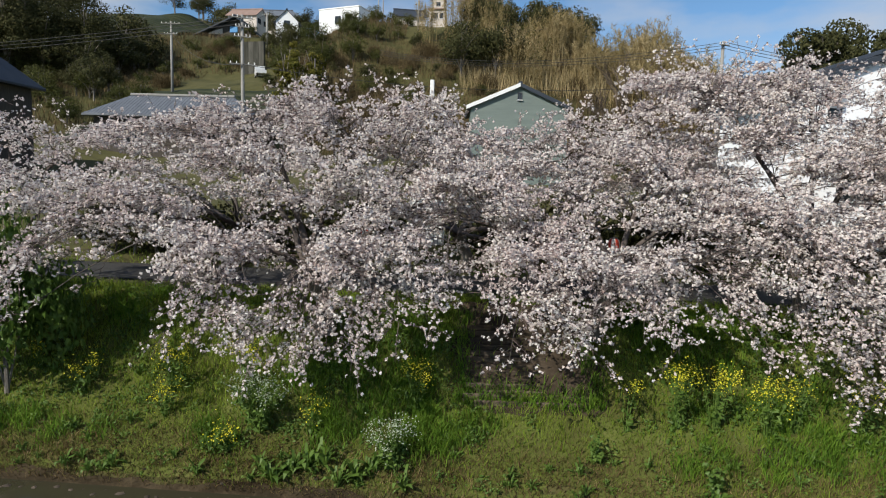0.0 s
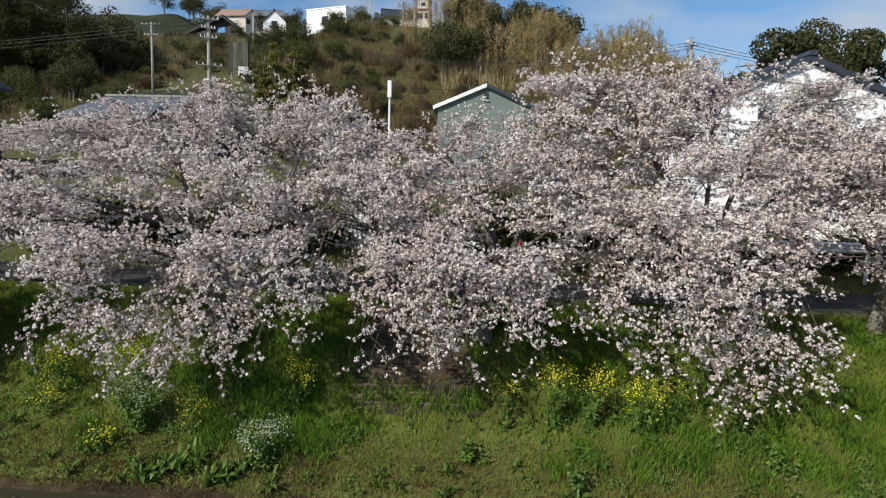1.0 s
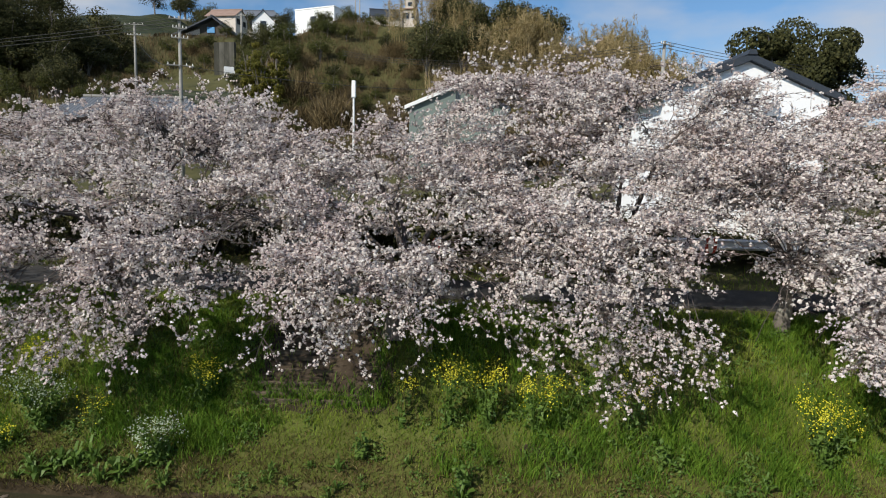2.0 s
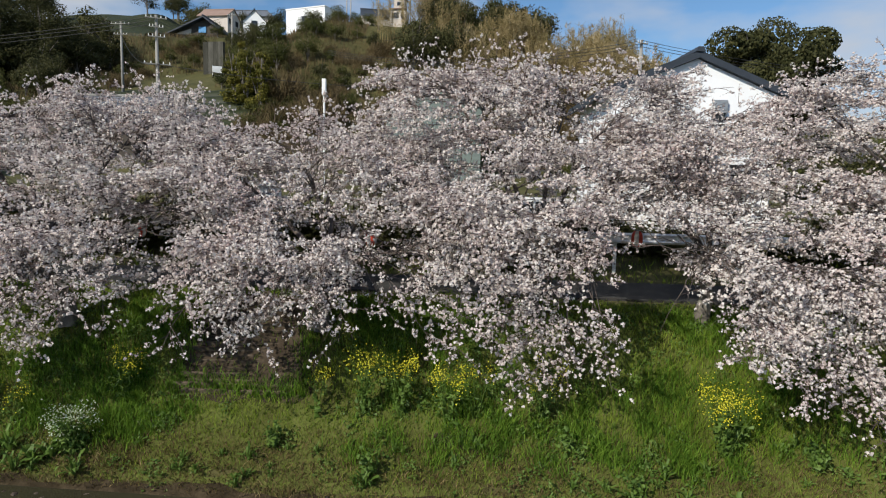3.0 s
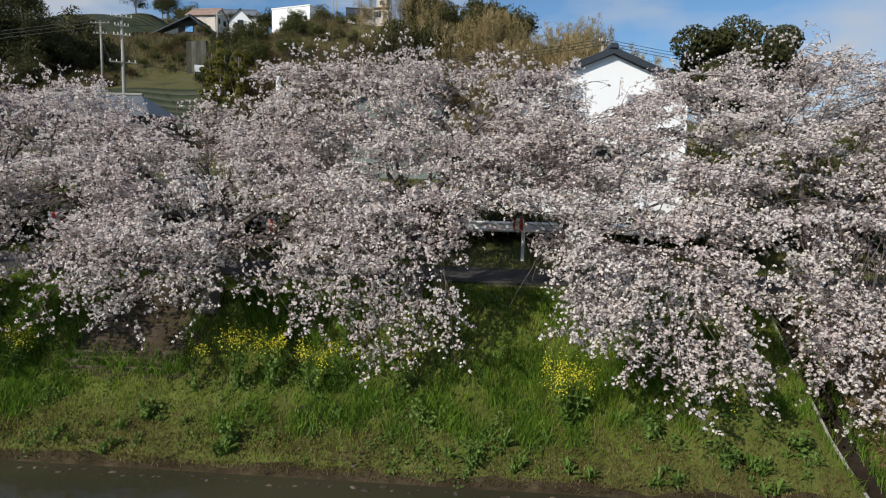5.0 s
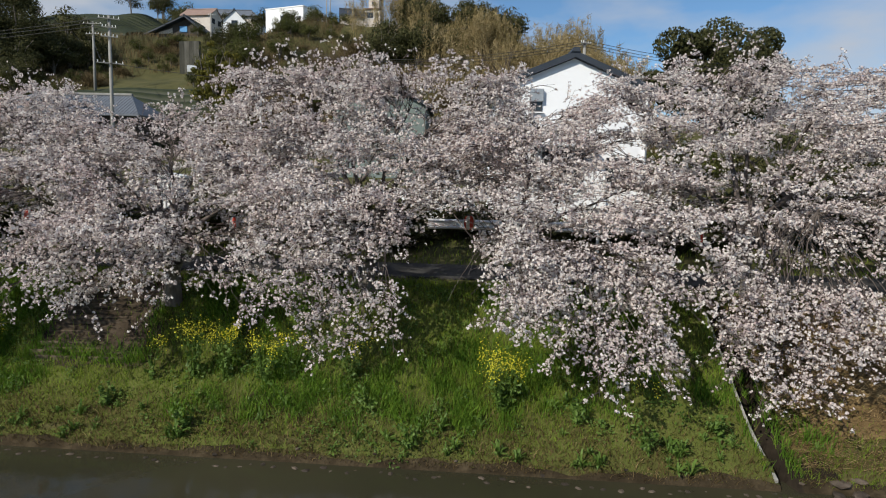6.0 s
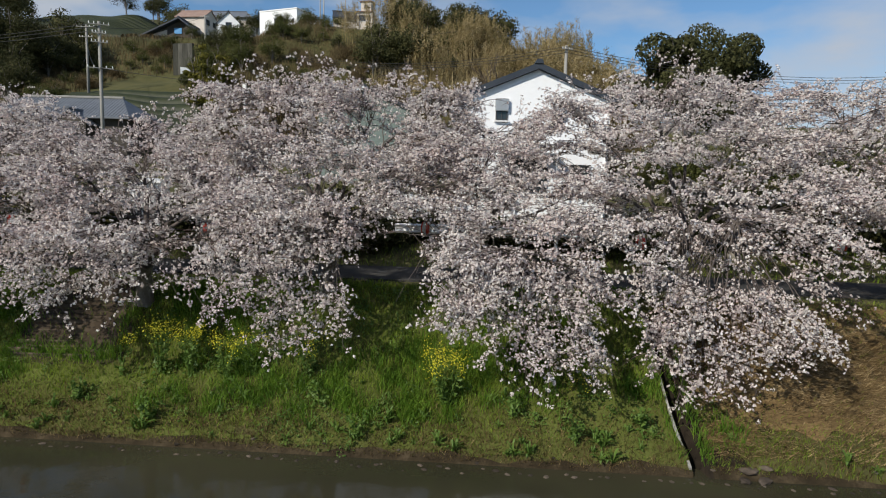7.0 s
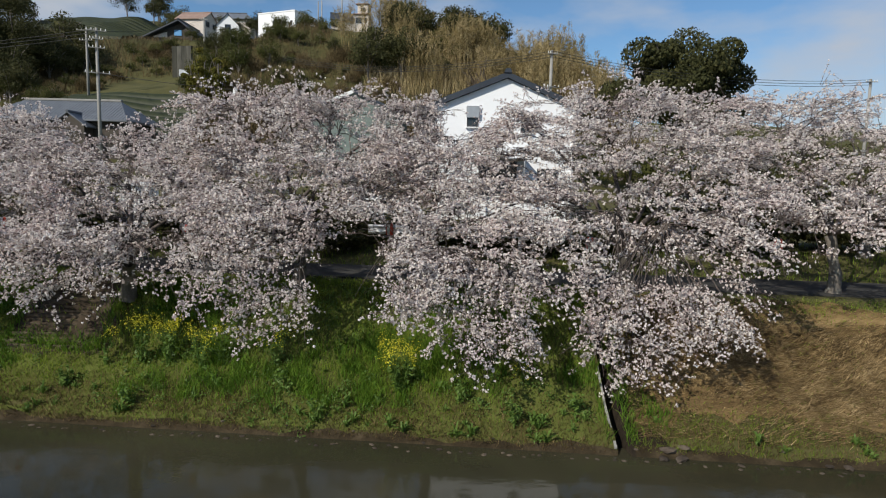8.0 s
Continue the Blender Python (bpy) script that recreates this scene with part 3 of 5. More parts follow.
    v, f = flakes(rng, cc, off + rng.normal(0, 0.45, off.shape), rng.uniform(0.034, 0.053, len(cc)))
    mesh_np("crown", v, f, M_BLOSSOM, tree, "dense pale pink and white blossom")
    return tree


CHERRY = "old cherry tree in full pale pink bloom"
cherry_tree(11, (-11.6, 15.0), 7.9, (4.6, 4.4, 3.2, 4.0), 100, [(-9.6, -7.8, 3.9, 8)], CHERRY)
cherry_tree(12, (-3.1, 14.4), 8.75, (6.4, 4.8, 3.1, 3.8), 285, [(-9.0, -7.6, 3.2, 7), (-5.5, -3.6, 2.4, 24), (-3.6, -1.9, 2.3, 26), (-1.9, -0.4, 2.9, 12)],
            CHERRY + " over flowering weeds", fork=1.75, lean=(-0.3, -0.7), crest=1.6)
cherry_tree(13, (3.2, 14.2), 8.0, (4.4, 4.2, 2.7, 4.2), 205, [(0.9, 2.9, 2.55, 21), (2.9, 4.4, 2.95, 9), (4.2, 6.2, 2.7, 10), (-0.6, 0.9, 3.5, 4)],
            CHERRY + " above timber steps", edge=4.4)
cherry_tree(14, (8.4, 14.7), 9.6, (4.4, 5.0, 3.3, 3.6), 260, [(5.8, 7.6, 2.5, 9), (7.6, 9.5, 1.95, 19)], CHERRY + " beside the path", edge=4.7, crest=0.9, flat=0.8)
cherry_tree(18, (12.5, 14.3), 8.6, (2.6, 4.6, 3.7, 3.6), 250, [(11.7, 12.9, 2.7, 22), (12.3, 13.7, 2.05, 20), (13.4, 15.3, 1.6, 28), (9.7, 11.6, 2.6, 5), (15.3, 16.8, 2.9, 10)],
            "cherry tree in full pale pink bloom hanging over the bank", edge=4.6, crest=2.0, fork=1.5, girth=0.15, lean=(-0.1, -0.45))
cherry_tree(15, (18.6, 14.4), 10.0, (4.4, 4.8, 3.6, 4.0), 165, [(16.4, 17.4, 1.9, 12), (16.9, 19.2, 1.25, 28), (19.0, 20.6, 1.8, 16), (20.2, 21.2, 3.2, 6)],
            CHERRY + " beside a concrete drain", edge=4.8, flat=0.7)
cherry_tree(16, (25.2, 15.06), 10.0, (4.8, 4.8, 3.4, 4.2), 155, [], "cherry tree in bloom with a pale bare trunk", fork=1.9, girth=0.16, edge=5.0)
cherry_tree(17, (32.5, 15.0), 10.0, (4.6, 4.6, 3.2, 4.2), 110, [], CHERRY, edge=5.2)
for seed, bx, by, bt in ((21, -7.5, 20.2, 7.4), (22, 0.4, 20.4, 7.4), (23, 6.4, 20.4, 8.4), (24, 22.8, 20.6, 9.6), (25, 30.0, 21.0, 10.2), (26, 37.5, 20.5, 10.2)):
    cherry_tree(seed, (bx, by), bt, (4.4, 4.4, 3.6, 3.6), 46 if bx > 20 else 46, [], "cherry tree in full bloom across the path", crest=0.4, edge=5.4)


# ---- the bank: grass, weeds and flowers ----
M_LUSH = material("lush grass", [(0.0, (0.048, 0.098, 0.013)), (0.5, (0.105, 0.20, 0.022)), (1.0, (0.21, 0.31, 0.04))], scale=0.9, rough=0.65, island=0.5,
                  translucent=0.35, spec=0.12)
STEPS_X, STEPS_N = (0.3, 3.0), (2.05, 3.75)


def scatter(rng, count, x0, x1, n0, n1):
    x = rng.uniform(x0, x1, count)
    n = rng.uniform(n0, n1, count)
    return x, bank_y(x) + n, n


def patchy(x, y, scale, shift):
    """A smooth value between 0 and 1 that wanders over the plan."""
    a = np.sin(x * scale + shift) + np.sin(y * scale * 1.3 - shift * 2) + np.sin((x + y) * scale * 0.71 + shift * 3) + np.sin((x - 1.7 * y) * scale * 0.53)
    return 0.5 + a / 8


def blades(rng, x, y, height, width, bend, flat=False):
    z = land(x, y) - 0.02
    k = len(x)
    a = rng.uniform(0, 2 * np.pi, k)
    side = np.stack([np.cos(a), np.sin(a), np.zeros(k)], 1) * (width / 2)[:, None]
    b = rng.uniform(0, 2 * np.pi, k)
    lean = np.stack([np.cos(b), np.sin(b), np.zeros(k)], 1) * (height * bend)[:, None]
    p = np.stack([x, y, z], 1)
    up = np.array([0, 0, 1.0]) * height[:, None]
    v = np.stack([p - side, p + side, p + lean * 0.35 + up * 0.6 + side * 0.8, p + lean * 0.35 + up * 0.6 - side * 0.8, p + lean + up * 0.95], 1).reshape(-1, 3)
    o = (np.arange(k) * 5)[:, None]
    f = np.concatenate([o + np.array([[0, 1, 2]]), o + np.array([[0, 2, 3]]), o + np.array([[3, 2, 4]])])
    return v, f


rng = np.random.default_rng(5)
x, y, n = scatter(rng, 118000, -14, 17.15, -0.03, 5.0)
lush = patchy(x, y, 1.1, 0.7)
ragged = 0.55 * (patchy(x, y, 6.0, 1.0) - 0.5) + 0.5 * (patchy(x, y, 2.3, 4.0) - 0.5)
bare = (x > STEPS_X[0] - 0.2 + ragged) & (x < STEPS_X[1] + 0.1 + ragged) & (n > STEPS_N[0] + 0.15 + ragged) & (n < 4.6)
bare &= rng.uniform(size=len(x)) < 0.93
keep = ~bare & (rng.uniform(size=len(x)) < (0.35 + 0.75 * lush) * np.interp(n, [0, 0.9, 1.6], [0.35, 0.6, 1.0]))
x, y, n, lush = x[keep], y[keep], n[keep], lush[keep]
def mown(x, n):
    """The stretches of short light grass."""
    return ((x > 0.5) & (x < 3.9) & (n < 2.0)) | ((x > 12.2) & (n < 1.7))


h = np.where(mown(x, n), 0.72, 1.0) * rng.uniform(0.08, 0.26, len(x)) * (0.5 + 1.1 * lush) * np.interp(n, [0, 0.8, 1.6, 2.2, 5], [0.6, 0.65, 0.95, 1.15, 1.0])
v, f = blades(rng, x, y, h, rng.uniform(0.007, 0.016, len(x)), rng.uniform(0.1, 0.9, len(x)))
grass = mesh_np("bank_grass", v, f, M_GRASS)
tagged(grass, "uneven fresh green grass growing on the river bank", "grass", kind="stuff")

tx, ty, tn = scatter(rng, 520, -14, 17.0, 0.75, 4.4)
tall = (patchy(tx, ty, 0.9, 2.6) > 0.42) & (~mown(tx, tn) | (rng.uniform(size=len(tx)) < 0.15)) & ~((tx > STEPS_X[0] - 0.5) & (tx < STEPS_X[1] + 0.5) & (tn > 1.8))
tx, ty = np.repeat(tx[tall], 90), np.repeat(ty[tall], 90)
tx, ty = tx + rng.normal(0, 0.16, len(tx)), ty + rng.normal(0, 0.16, len(ty))
dx_, dn_ = np.concatenate([rng.uniform(17.46, 17.75, 420), rng.uniform(16.95, 17.1, 160)]), rng.uniform(0.1, 3.4, 580)
tx, ty = np.concatenate([tx, dx_, rng.normal(18.3, 0.22, 160)]), np.concatenate([ty, bank_y(dx_) + dn_, bank_y(18.3) + rng.normal(0.9, 0.22, 160)])
sx_, sn_ = rng.uniform(0.0, 3.3, 700), 1.95 + np.abs(rng.normal(0, 0.22, 700))
ex_, en_ = np.concatenate([rng.normal(0.25, 0.14, 350), rng.normal(3.05, 0.16, 350)]), rng.uniform(2.0, 4.2, 700)
tx, ty = np.concatenate([tx, sx_, ex_]), np.concatenate([ty, bank_y(sx_) + sn_, bank_y(ex_) + en_])
v, f = blades(rng, tx, ty, rng.uniform(0.15, 0.42, len(tx)), rng.uniform(0.012, 0.024, len(tx)), rng.uniform(0.2, 0.9, len(tx)))
tufts = mesh_np("tall_grass", v, f, M_LUSH)
tagged(tufts, "tall deep green grass tufts on the bank", "grass", kind="stuff")

x, y, n = scatter(rng, 50000, -14, 17.15, -0.04, 4.4)
keep = (rng.uniform(size=len(x)) < np.interp(n, [0, 0.9, 1.7, 4.4], [1.0, 0.9, 0.35, 0.25])) & ~((x > STEPS_X[0]) & (x < STEPS_X[1]) & (n > STEPS_N[0] + 0.1))
x, y = x[keep], y[keep]
v, f = blades(rng, x, y, rng.uniform(0.06, 0.16, len(x)), rng.uniform(0.008, 0.017, len(x)), rng.uniform(0.3, 1.3, len(x)))
low = mesh_np("short_grass", v, f, material("dry short grass", [(0.0, (0.042, 0.036, 0.013)), (0.35, (0.085, 0.080, 0.022)), (0.7, (0.130, 0.135, 0.034)), (1.0, (0.22, 0.18, 0.075))],
                                            scale=0.9, rough=0.8, island=0.5, translucent=0.2, spec=0.1))
tagged(low, "short olive-brown grass near the water", "grass", kind="stuff")

x, y, n = scatter(rng, 50000, -14, 17.1, -0.09, 1.4)
keep = rng.uniform(size=len(x)) < patchy(x, y, 1.6, 2.0) * np.interp(n, [0, 0.2, 0.6, 1.3], [1.7, 1.6, 1.1, 0.2])
x, y = x[keep], y[keep]
v, f = blades(rng, x, y, rng.uniform(0.05, 0.2, len(x)), rng.uniform(0.008, 0.018, len(x)), rng.uniform(0.3, 1.4, len(x)))
M_WITHER = material("withered stems", [(0.0, (0.030, 0.021, 0.010)), (0.4, (0.085, 0.058, 0.026)), (0.75, (0.16, 0.115, 0.052)), (1.0, (0.32, 0.24, 0.12))],
                    scale=1.2, rough=0.85, island=0.7, translucent=0.15, spec=0.1)
dead = mesh_np("withered_grass", v, f, M_WITHER)
tagged(dead, "withered brown grass along the foot of the bank", "grass", kind="stuff")

x, y, n = scatter(rng, 90000, 17.8, 31, 0.3, 4.75)
keep = rng.uniform(size=len(x)) < np.interp(n, [0.3, 1.0, 1.5, 3.9, 4.7], [0.3, 0.5, 1.0, 1.0, 0.4]) * np.clip(2.6 * patchy(x * 0.6, y, 1.7, 3.0) - 0.6, 0.1, 1)
x, y = x[keep], y[keep]
k = len(x)
a = rng.normal(0.0, 0.3, k) + 0.28 * np.sin(x * 1.1) * np.sin(y * 1.7)
ln, wd = rng.uniform(0.08, 0.38, k), rng.uniform(0.005, 0.013, k)
dx, dy = np.cos(a) * ln / 2, np.sin(a) * ln / 2
sx, sy = -np.sin(a) * wd / 2, np.cos(a) * wd / 2
lift = rng.uniform(0.035, 0.075, (k, 2))
v = np.stack([np.stack([x + e * dx + g * sx, y + e * dy + g * sy, land(x + e * dx, y + e * dy) + lift[:, (e + 1) // 2]], 1)
              for e, g in ((-1, -1), (1, -1), (1, 1), (-1, 1))], 1).reshape(-1, 3)
straw = mesh_np("cut_straw", v, np.arange(4 * k).reshape(-1, 4), M_STRAW)
tagged(straw, "matted dry golden-brown cut grass on the bank", "grass", kind="stuff")

x, y, n = scatter(rng, 16000, 17.6, 31, -0.04, 1.9)
keep = rng.uniform(size=len(x)) < np.interp(n, [0, 1.0, 1.9], [0.9, 0.9, 0.1])
x, y = x[keep], y[keep]
v, f = blades(rng, x, y, rng.uniform(0.05, 0.2, len(x)), rng.uniform(0.007, 0.015, len(x)), rng.uniform(0.2, 1.3, len(x)))
dead = mesh_np("withered_grass", v, f, M_WITHER)
tagged(dead, "brown withered stems below the cut straw", "grass", kind="stuff")

x, y, n = scatter(rng, 46000, 17.56, 36, -0.02, 4.9)
keep = rng.uniform(size=len(x)) < np.interp(n, [0, 0.9, 1.7, 3.4, 4.3], [1.0, 0.9, 0.30, 0.10, 0.9]) * np.clip(1.6 * patchy(x, y, 1.3, 4.0) - 0.2, 0, 1) + np.interp(x, [17.6, 17.9, 19.2], [1.0, 0.7, 0.0])
x, y = x[keep], y[keep]
v, f = blades(rng, x, y, rng.uniform(0.05, 0.2, len(x)), rng.uniform(0.007, 0.016, len(x)), rng.uniform(0.3, 1.1, len(x)))
sparse = mesh_np("sparse_grass", v, f, M_GRASS)
tagged(sparse, "sparse green grass coming through the cut straw", "grass", kind="stuff")

x, y, n = scatter(rng, 9000, -20, 40, 8.4, 14.0)
v, f = blades(rng, x, y, rng.uniform(0.06, 0.3, len(x)), rng.uniform(0.014, 0.03, len(x)), rng.uniform(0.2, 0.9, len(x)))
verge = mesh_np("verge_grass", v, f, M_GRASS)
tagged(verge, "rough grass on the verge behind the path", "grass", kind="stuff")


# low broad-leaved growth between the grass
rng = np.random.default_rng(31)
wx_, wy_, wn_ = scatter(rng, 1500, -14, 17.0, 0.05, 4.6)
keep = (rng.uniform(size=len(wx_)) < (0.25 + 0.9 * np.clip(patchy(wx_, wy_, 1.3, 5.0) - 0.25, 0, 1)) * np.interp(wn_, [0, 0.7, 1.5], [0.2, 0.4, 1.0]) * np.interp(wx_, [9, 13], [1.0, 0.45])) & ~((wx_ > STEPS_X[0] - 0.3) & (wx_ < STEPS_X[1] + 0.3) & (wn_ > 1.8))
keep &= ~((wx_ > 0.6) & (wx_ < 3.6) & (wn_ > 0.4)) | (rng.uniform(size=len(wx_)) < 0.2)
wx_, wy_ = np.repeat(wx_[keep], 46), np.repeat(wy_[keep], 46)
spread = rng.normal(0, 0.13, (len(wx_), 2))
tall_ = np.repeat(rng.uniform(0.08, 0.34, len(wx_) // 46), 46) * np.exp(-(spread ** 2).sum(1) / 0.05)
wx_, wy_ = wx_ + spread[:, 0], wy_ + spread[:, 1]
c = np.stack([wx_, wy_, land(wx_, wy_) + 0.02 + tall_ * rng.uniform(0.3, 1.0, len(wx_))], 1)
v, f = flakes(rng, c, rng.normal(0, 0.55, c.shape) + np.array([-0.2, -0.3, 0.7]), rng.uniform(0.03, 0.085, len(c)), 0.5)
herbs = mesh_np("low_weeds", v, f, M_WEED)
tagged(herbs, "low bushy green weeds between the grass of the bank", "weeds", kind="stuff")


def leaf_fan(rng, count, length, width, lift):
    """Pointed leaves that spread from the origin and arch over."""
    a = rng.uniform(0, 2 * np.pi, count)
    ln = rng.uniform(0.6, 1.1, count) * length
    up = rng.uniform(0.5, 1.2, count) * lift
    d = np.stack([np.cos(a), np.sin(a), np.zeros(count)], 1)
    s = np.stack([-np.sin(a), np.cos(a), np.zeros(count)], 1) * (width * rng.uniform(0.6, 1.2, count))[:, None] / 2
    z = np.array([0, 0, 1.0])
    p = [d * (ln * q)[:, None] + z * (ln * up * h)[:, None] for q, h in ((0.02, 0), (0.35, 0.8), (0.75, 1.0), (1.0, 0.75))]
    v = np.stack([p[0], p[1] - s, p[1] + s, p[2] - s * 0.8, p[2] + s * 0.8, p[3]], 1).reshape(-1, 3)
    o = (np.arange(count) * 6)[:, None]
    f = np.concatenate([o + np.array([t]) for t in ((0, 1, 2), (1, 3, 4), (1, 4, 2), (3, 5, 4))])
    return v, f


# broad-leaved weeds, leaf by leaf
WEED_LABEL = "leafy green weed clump growing on the bank"


def leaf_mesh(seed, length, width, lift):
    v, f = leaf_fan(np.random.default_rng(seed), 1, length, width, lift)
    a = math.atan2(v[-1][1], v[-1][0])
    c, s = math.cos(-a), math.sin(-a)
    v = np.stack([v[:, 0] * c - v[:, 1] * s, v[:, 0] * s + v[:, 1] * c, v[:, 2]], 1)
    ob = mesh_np("leaf", v, f, M_WEED)
    me = ob.data
    bpy.data.objects.remove(ob)
    return me


weed_leaves = [leaf_mesh(50 + k, 0.32, 0.07, 0.9) for k in range(3)] + [leaf_mesh(56 + k, 0.24, 0.06, 1.8) for k in range(2)] + [leaf_mesh(59, 0.17, 0.05, 2.6)]
r = np.random.default_rng(60)
for k in range(130):
    wx_ = r.uniform(18.2, 27) if k % 13 == 0 else r.uniform(-12, 16.8)
    wn_ = abs(r.normal(0.0, 0.3 if k % 13 == 0 else 1.1 if k % 2 else 0.45)) + 0.06
    if k < 9:
        wx_, wn_ = -3.4 + 0.32 * k, 0.12 + 0.12 * (k % 4)
    if wn_ > 4.2 or (STEPS_X[0] - 0.4 < wx_ < STEPS_X[1] + 0.4 and wn_ > 1.7):
        wn_ = 0.3
    wy_ = bank_y(wx_) + wn_
    e = thing("weed_clump", (wx_, wy_, float(land(wx_, wy_)) - 0.02), WEED_LABEL, "weed", "weed clumps on the bank", r.uniform(0, 360))
    size = r.uniform(0.45, 1.0) if k > 8 else r.uniform(1.0, 1.4)
    for q in range(18):
        leaf = new("leaf", weed_leaves[0 if q < 3 else 1 if q < 6 else 2 if q < 9 else 3 if q < 12 else 4 if q < 15 else 5])
        leaf.parent = e
        leaf.matrix_basis = pose(0, 0, 0, r.uniform(-14, 14), r.uniform(-14, 14), 137.5 * q + r.uniform(-25, 25)) @ Matrix.Scale(size * r.uniform(0.7, 1.15), 4)


def flowering_plant(name, seed, at, height, spread, stems, mat, label, size, heads, category):
    """Upright stems with leaves and loose heads of small flowers."""
    r = np.random.default_rng(seed)
    e = thing(name, at, label, category, "flowering plants on the bank")
    tubes, leaves_c, leaves_n, fl = [], [], [], []
    for k in range(stems):
        a, q = r.uniform(0, 2 * np.pi), math.sqrt(r.uniform(0, 1)) * spread
        tip = np.array([q * np.cos(a), q * np.sin(a), height * r.uniform(0.7, 1.05)])
        line = curve(np.array([tip[0] * 0.15, tip[1] * 0.15, 0]), np.array([tip[0] * 0.4, tip[1] * 0.4, tip[2] * 0.6]), tip, 5)
        tubes.append(tube_np(line, np.linspace(0.011, 0.004, 5), 4))
        c = line[0] + (line[-1] - line[0]) * r.uniform(0.05, 0.75, (9, 1)) + r.normal(0, 0.06, (9, 3))
        leaves_c.append(c)
        leaves_n.append(r.normal(0, 0.6, (9, 3)) + np.array([0, 0, 0.8]))
        head = tip - np.array([0, 0, 0.09])
        fl.append(head + r.normal(0, 1, (heads, 3)) * np.array([0.07, 0.07, 0.11]))
    v, f = join_np(tubes)
    mesh_np("stem", v, f, M_WEED, e)
    c, nn = np.concatenate(leaves_c), np.concatenate(leaves_n)
    c[:, 2] = np.maximum(c[:, 2], 0.03)
    v, f = flakes(r, c, nn, r.uniform(0.06, 0.15, len(c)), 0.45)
    mesh_np("leaf_mass", v, f, M_WEED, e)
    c = np.concatenate(fl)
    v, f = flakes(r, c, r.normal(0, 0.7, c.shape) + np.array([0, -0.3, 0.8]), r.uniform(0.7, 1.3, len(c)) * size)
    mesh_np("flower_head", v, f, mat, e)
    return e


def on_bank(x, n):
    y = bank_y(x) + n
    return x, y, float(land(x, y)) - 0.02


RAPE = "yellow-flowered rape plant with tall thin green stems"
for seed, (x_, n_, h_, s_, k_) in enumerate(((-4.5, 2.1, 1.0, 0.45, 12), (-6.2, 2.0, 0.95, 0.40, 10), (-8.2, 1.75, 0.8, 0.3, 7), (-6.1, 1.35, 0.7, 0.35, 7),
                                             (-0.8, 1.9, 0.95, 0.40, 12), (-4.5, 0.7, 0.5, 0.3, 6), (4.6, 1.75, 1.2, 0.40, 14), (5.4, 1.75, 1.2, 0.38, 15),
                                             (6.4, 1.6, 1.1, 0.42, 11), (7.0, 1.75, 0.95, 0.35, 6), (8.4, 1.95, 1.05, 0.45, 8), (11.9, 1.3, 1.3, 0.52, 26),
                                             (3.6, 1.6, 0.9, 0.3, 4), (-2.9, 1.2, 0.7, 0.3, 5), (-9.6, 2.3, 0.7, 0.3, 5), (15.3, 1.6, 0.5, 0.4, 3))):
    flowering_plant("rape_plant", 100 + seed, on_bank(x_, n_), h_ * 1.15, s_ * 1.1, k_, M_RAPE, RAPE, 0.023, 26, "flower")
WHITE = "bushy plant with pale leaves and small white flowers"
flowering_plant("white_flower_bush", 140, on_bank(-4.0, 1.15), 1.25, 0.62, 46, M_WHITEFLOWER, WHITE, 0.024, 14, "flower")
flowering_plant("white_flower_bush", 141, on_bank(-1.15, 0.55), 0.95, 0.5, 36, M_WHITEFLOWER, WHITE + " near the water", 0.024, 14, "flower")
for k, (x_, n_) in enumerate(((8.9, 1.1), (13.5, 1.0), (14.8, 0.5), (2.9, 1.0), (-10.2, 1.0), (9.9, 0.3), (16.4, 0.9), (5.0, 0.5))):
    flowering_plant("tall_weed", 160 + k, on_bank(x_, n_), 0.55, 0.25, 6, M_WEED, "thin upright green weed with small leaves", 0.06, 8, "weed")

# ---- timber steps, drain, stones ----
steps = thing("timber_steps", (STEPS_X[0], float(bank_y(1.6)), 0), "weathered timber steps set into the bare bank", "steps")
for k in range(13):
    q = STEPS_N[0] + (STEPS_N[1] - STEPS_N[0]) * k / 12
    zz = float(land(1.6, bank_y(1.6) + q)) + 0.03
    r = random.Random(k)
    bm = boxes((r.uniform(-0.1, 0.25), q - 0.04, zz - 0.12, STEPS_X[1] - STEPS_X[0] + r.uniform(-0.5, 0.1), q + 0.05, zz + r.uniform(0.01, 0.06)), bevel=0.015)
    part("plank", bm, M_TIMBER, steps)
    bm = boxes((0.1, q + 0.06, zz - 0.25, STEPS_X[1] - STEPS_X[0] - 0.2, q + 0.115, zz - 0.035))
    part("tread", bm, material("trodden earth", [(0.0, (0.018, 0.014, 0.010)), (1.0, (0.065, 0.050, 0.036))], scale=3, rough=0.95, bump=0.5, spec=0.08) if k == 0 else
         bpy.data.materials["trodden earth"], steps)

drain = thing("drain_wall", (17.16, float(bank_y(17.16)), 0), "thin weathered concrete wall beside a drainage ditch", "wall")
for k in range(7):
    n0, n1 = 0.04 + 0.64 * k, 0.04 + 0.64 * (k + 1) - 0.012
    za, zb = (float(land(17.05, bank_y(17.05) + max(q, 0.1))) + 0.015 for q in (n0, n1))
    bm = prism([(-0.03, -0.5), (0.03, -0.5), (0.03, 0.0), (-0.03, 0.0)], n0, n1)
    for vv in bm.verts:
        zz = za if vv.co.y < (n0 + n1) / 2 else zb
        vv.co.z = zz if vv.co.z > -0.2 else zz - 0.75
    part("panel", bm, M_CONCRETE, drain)


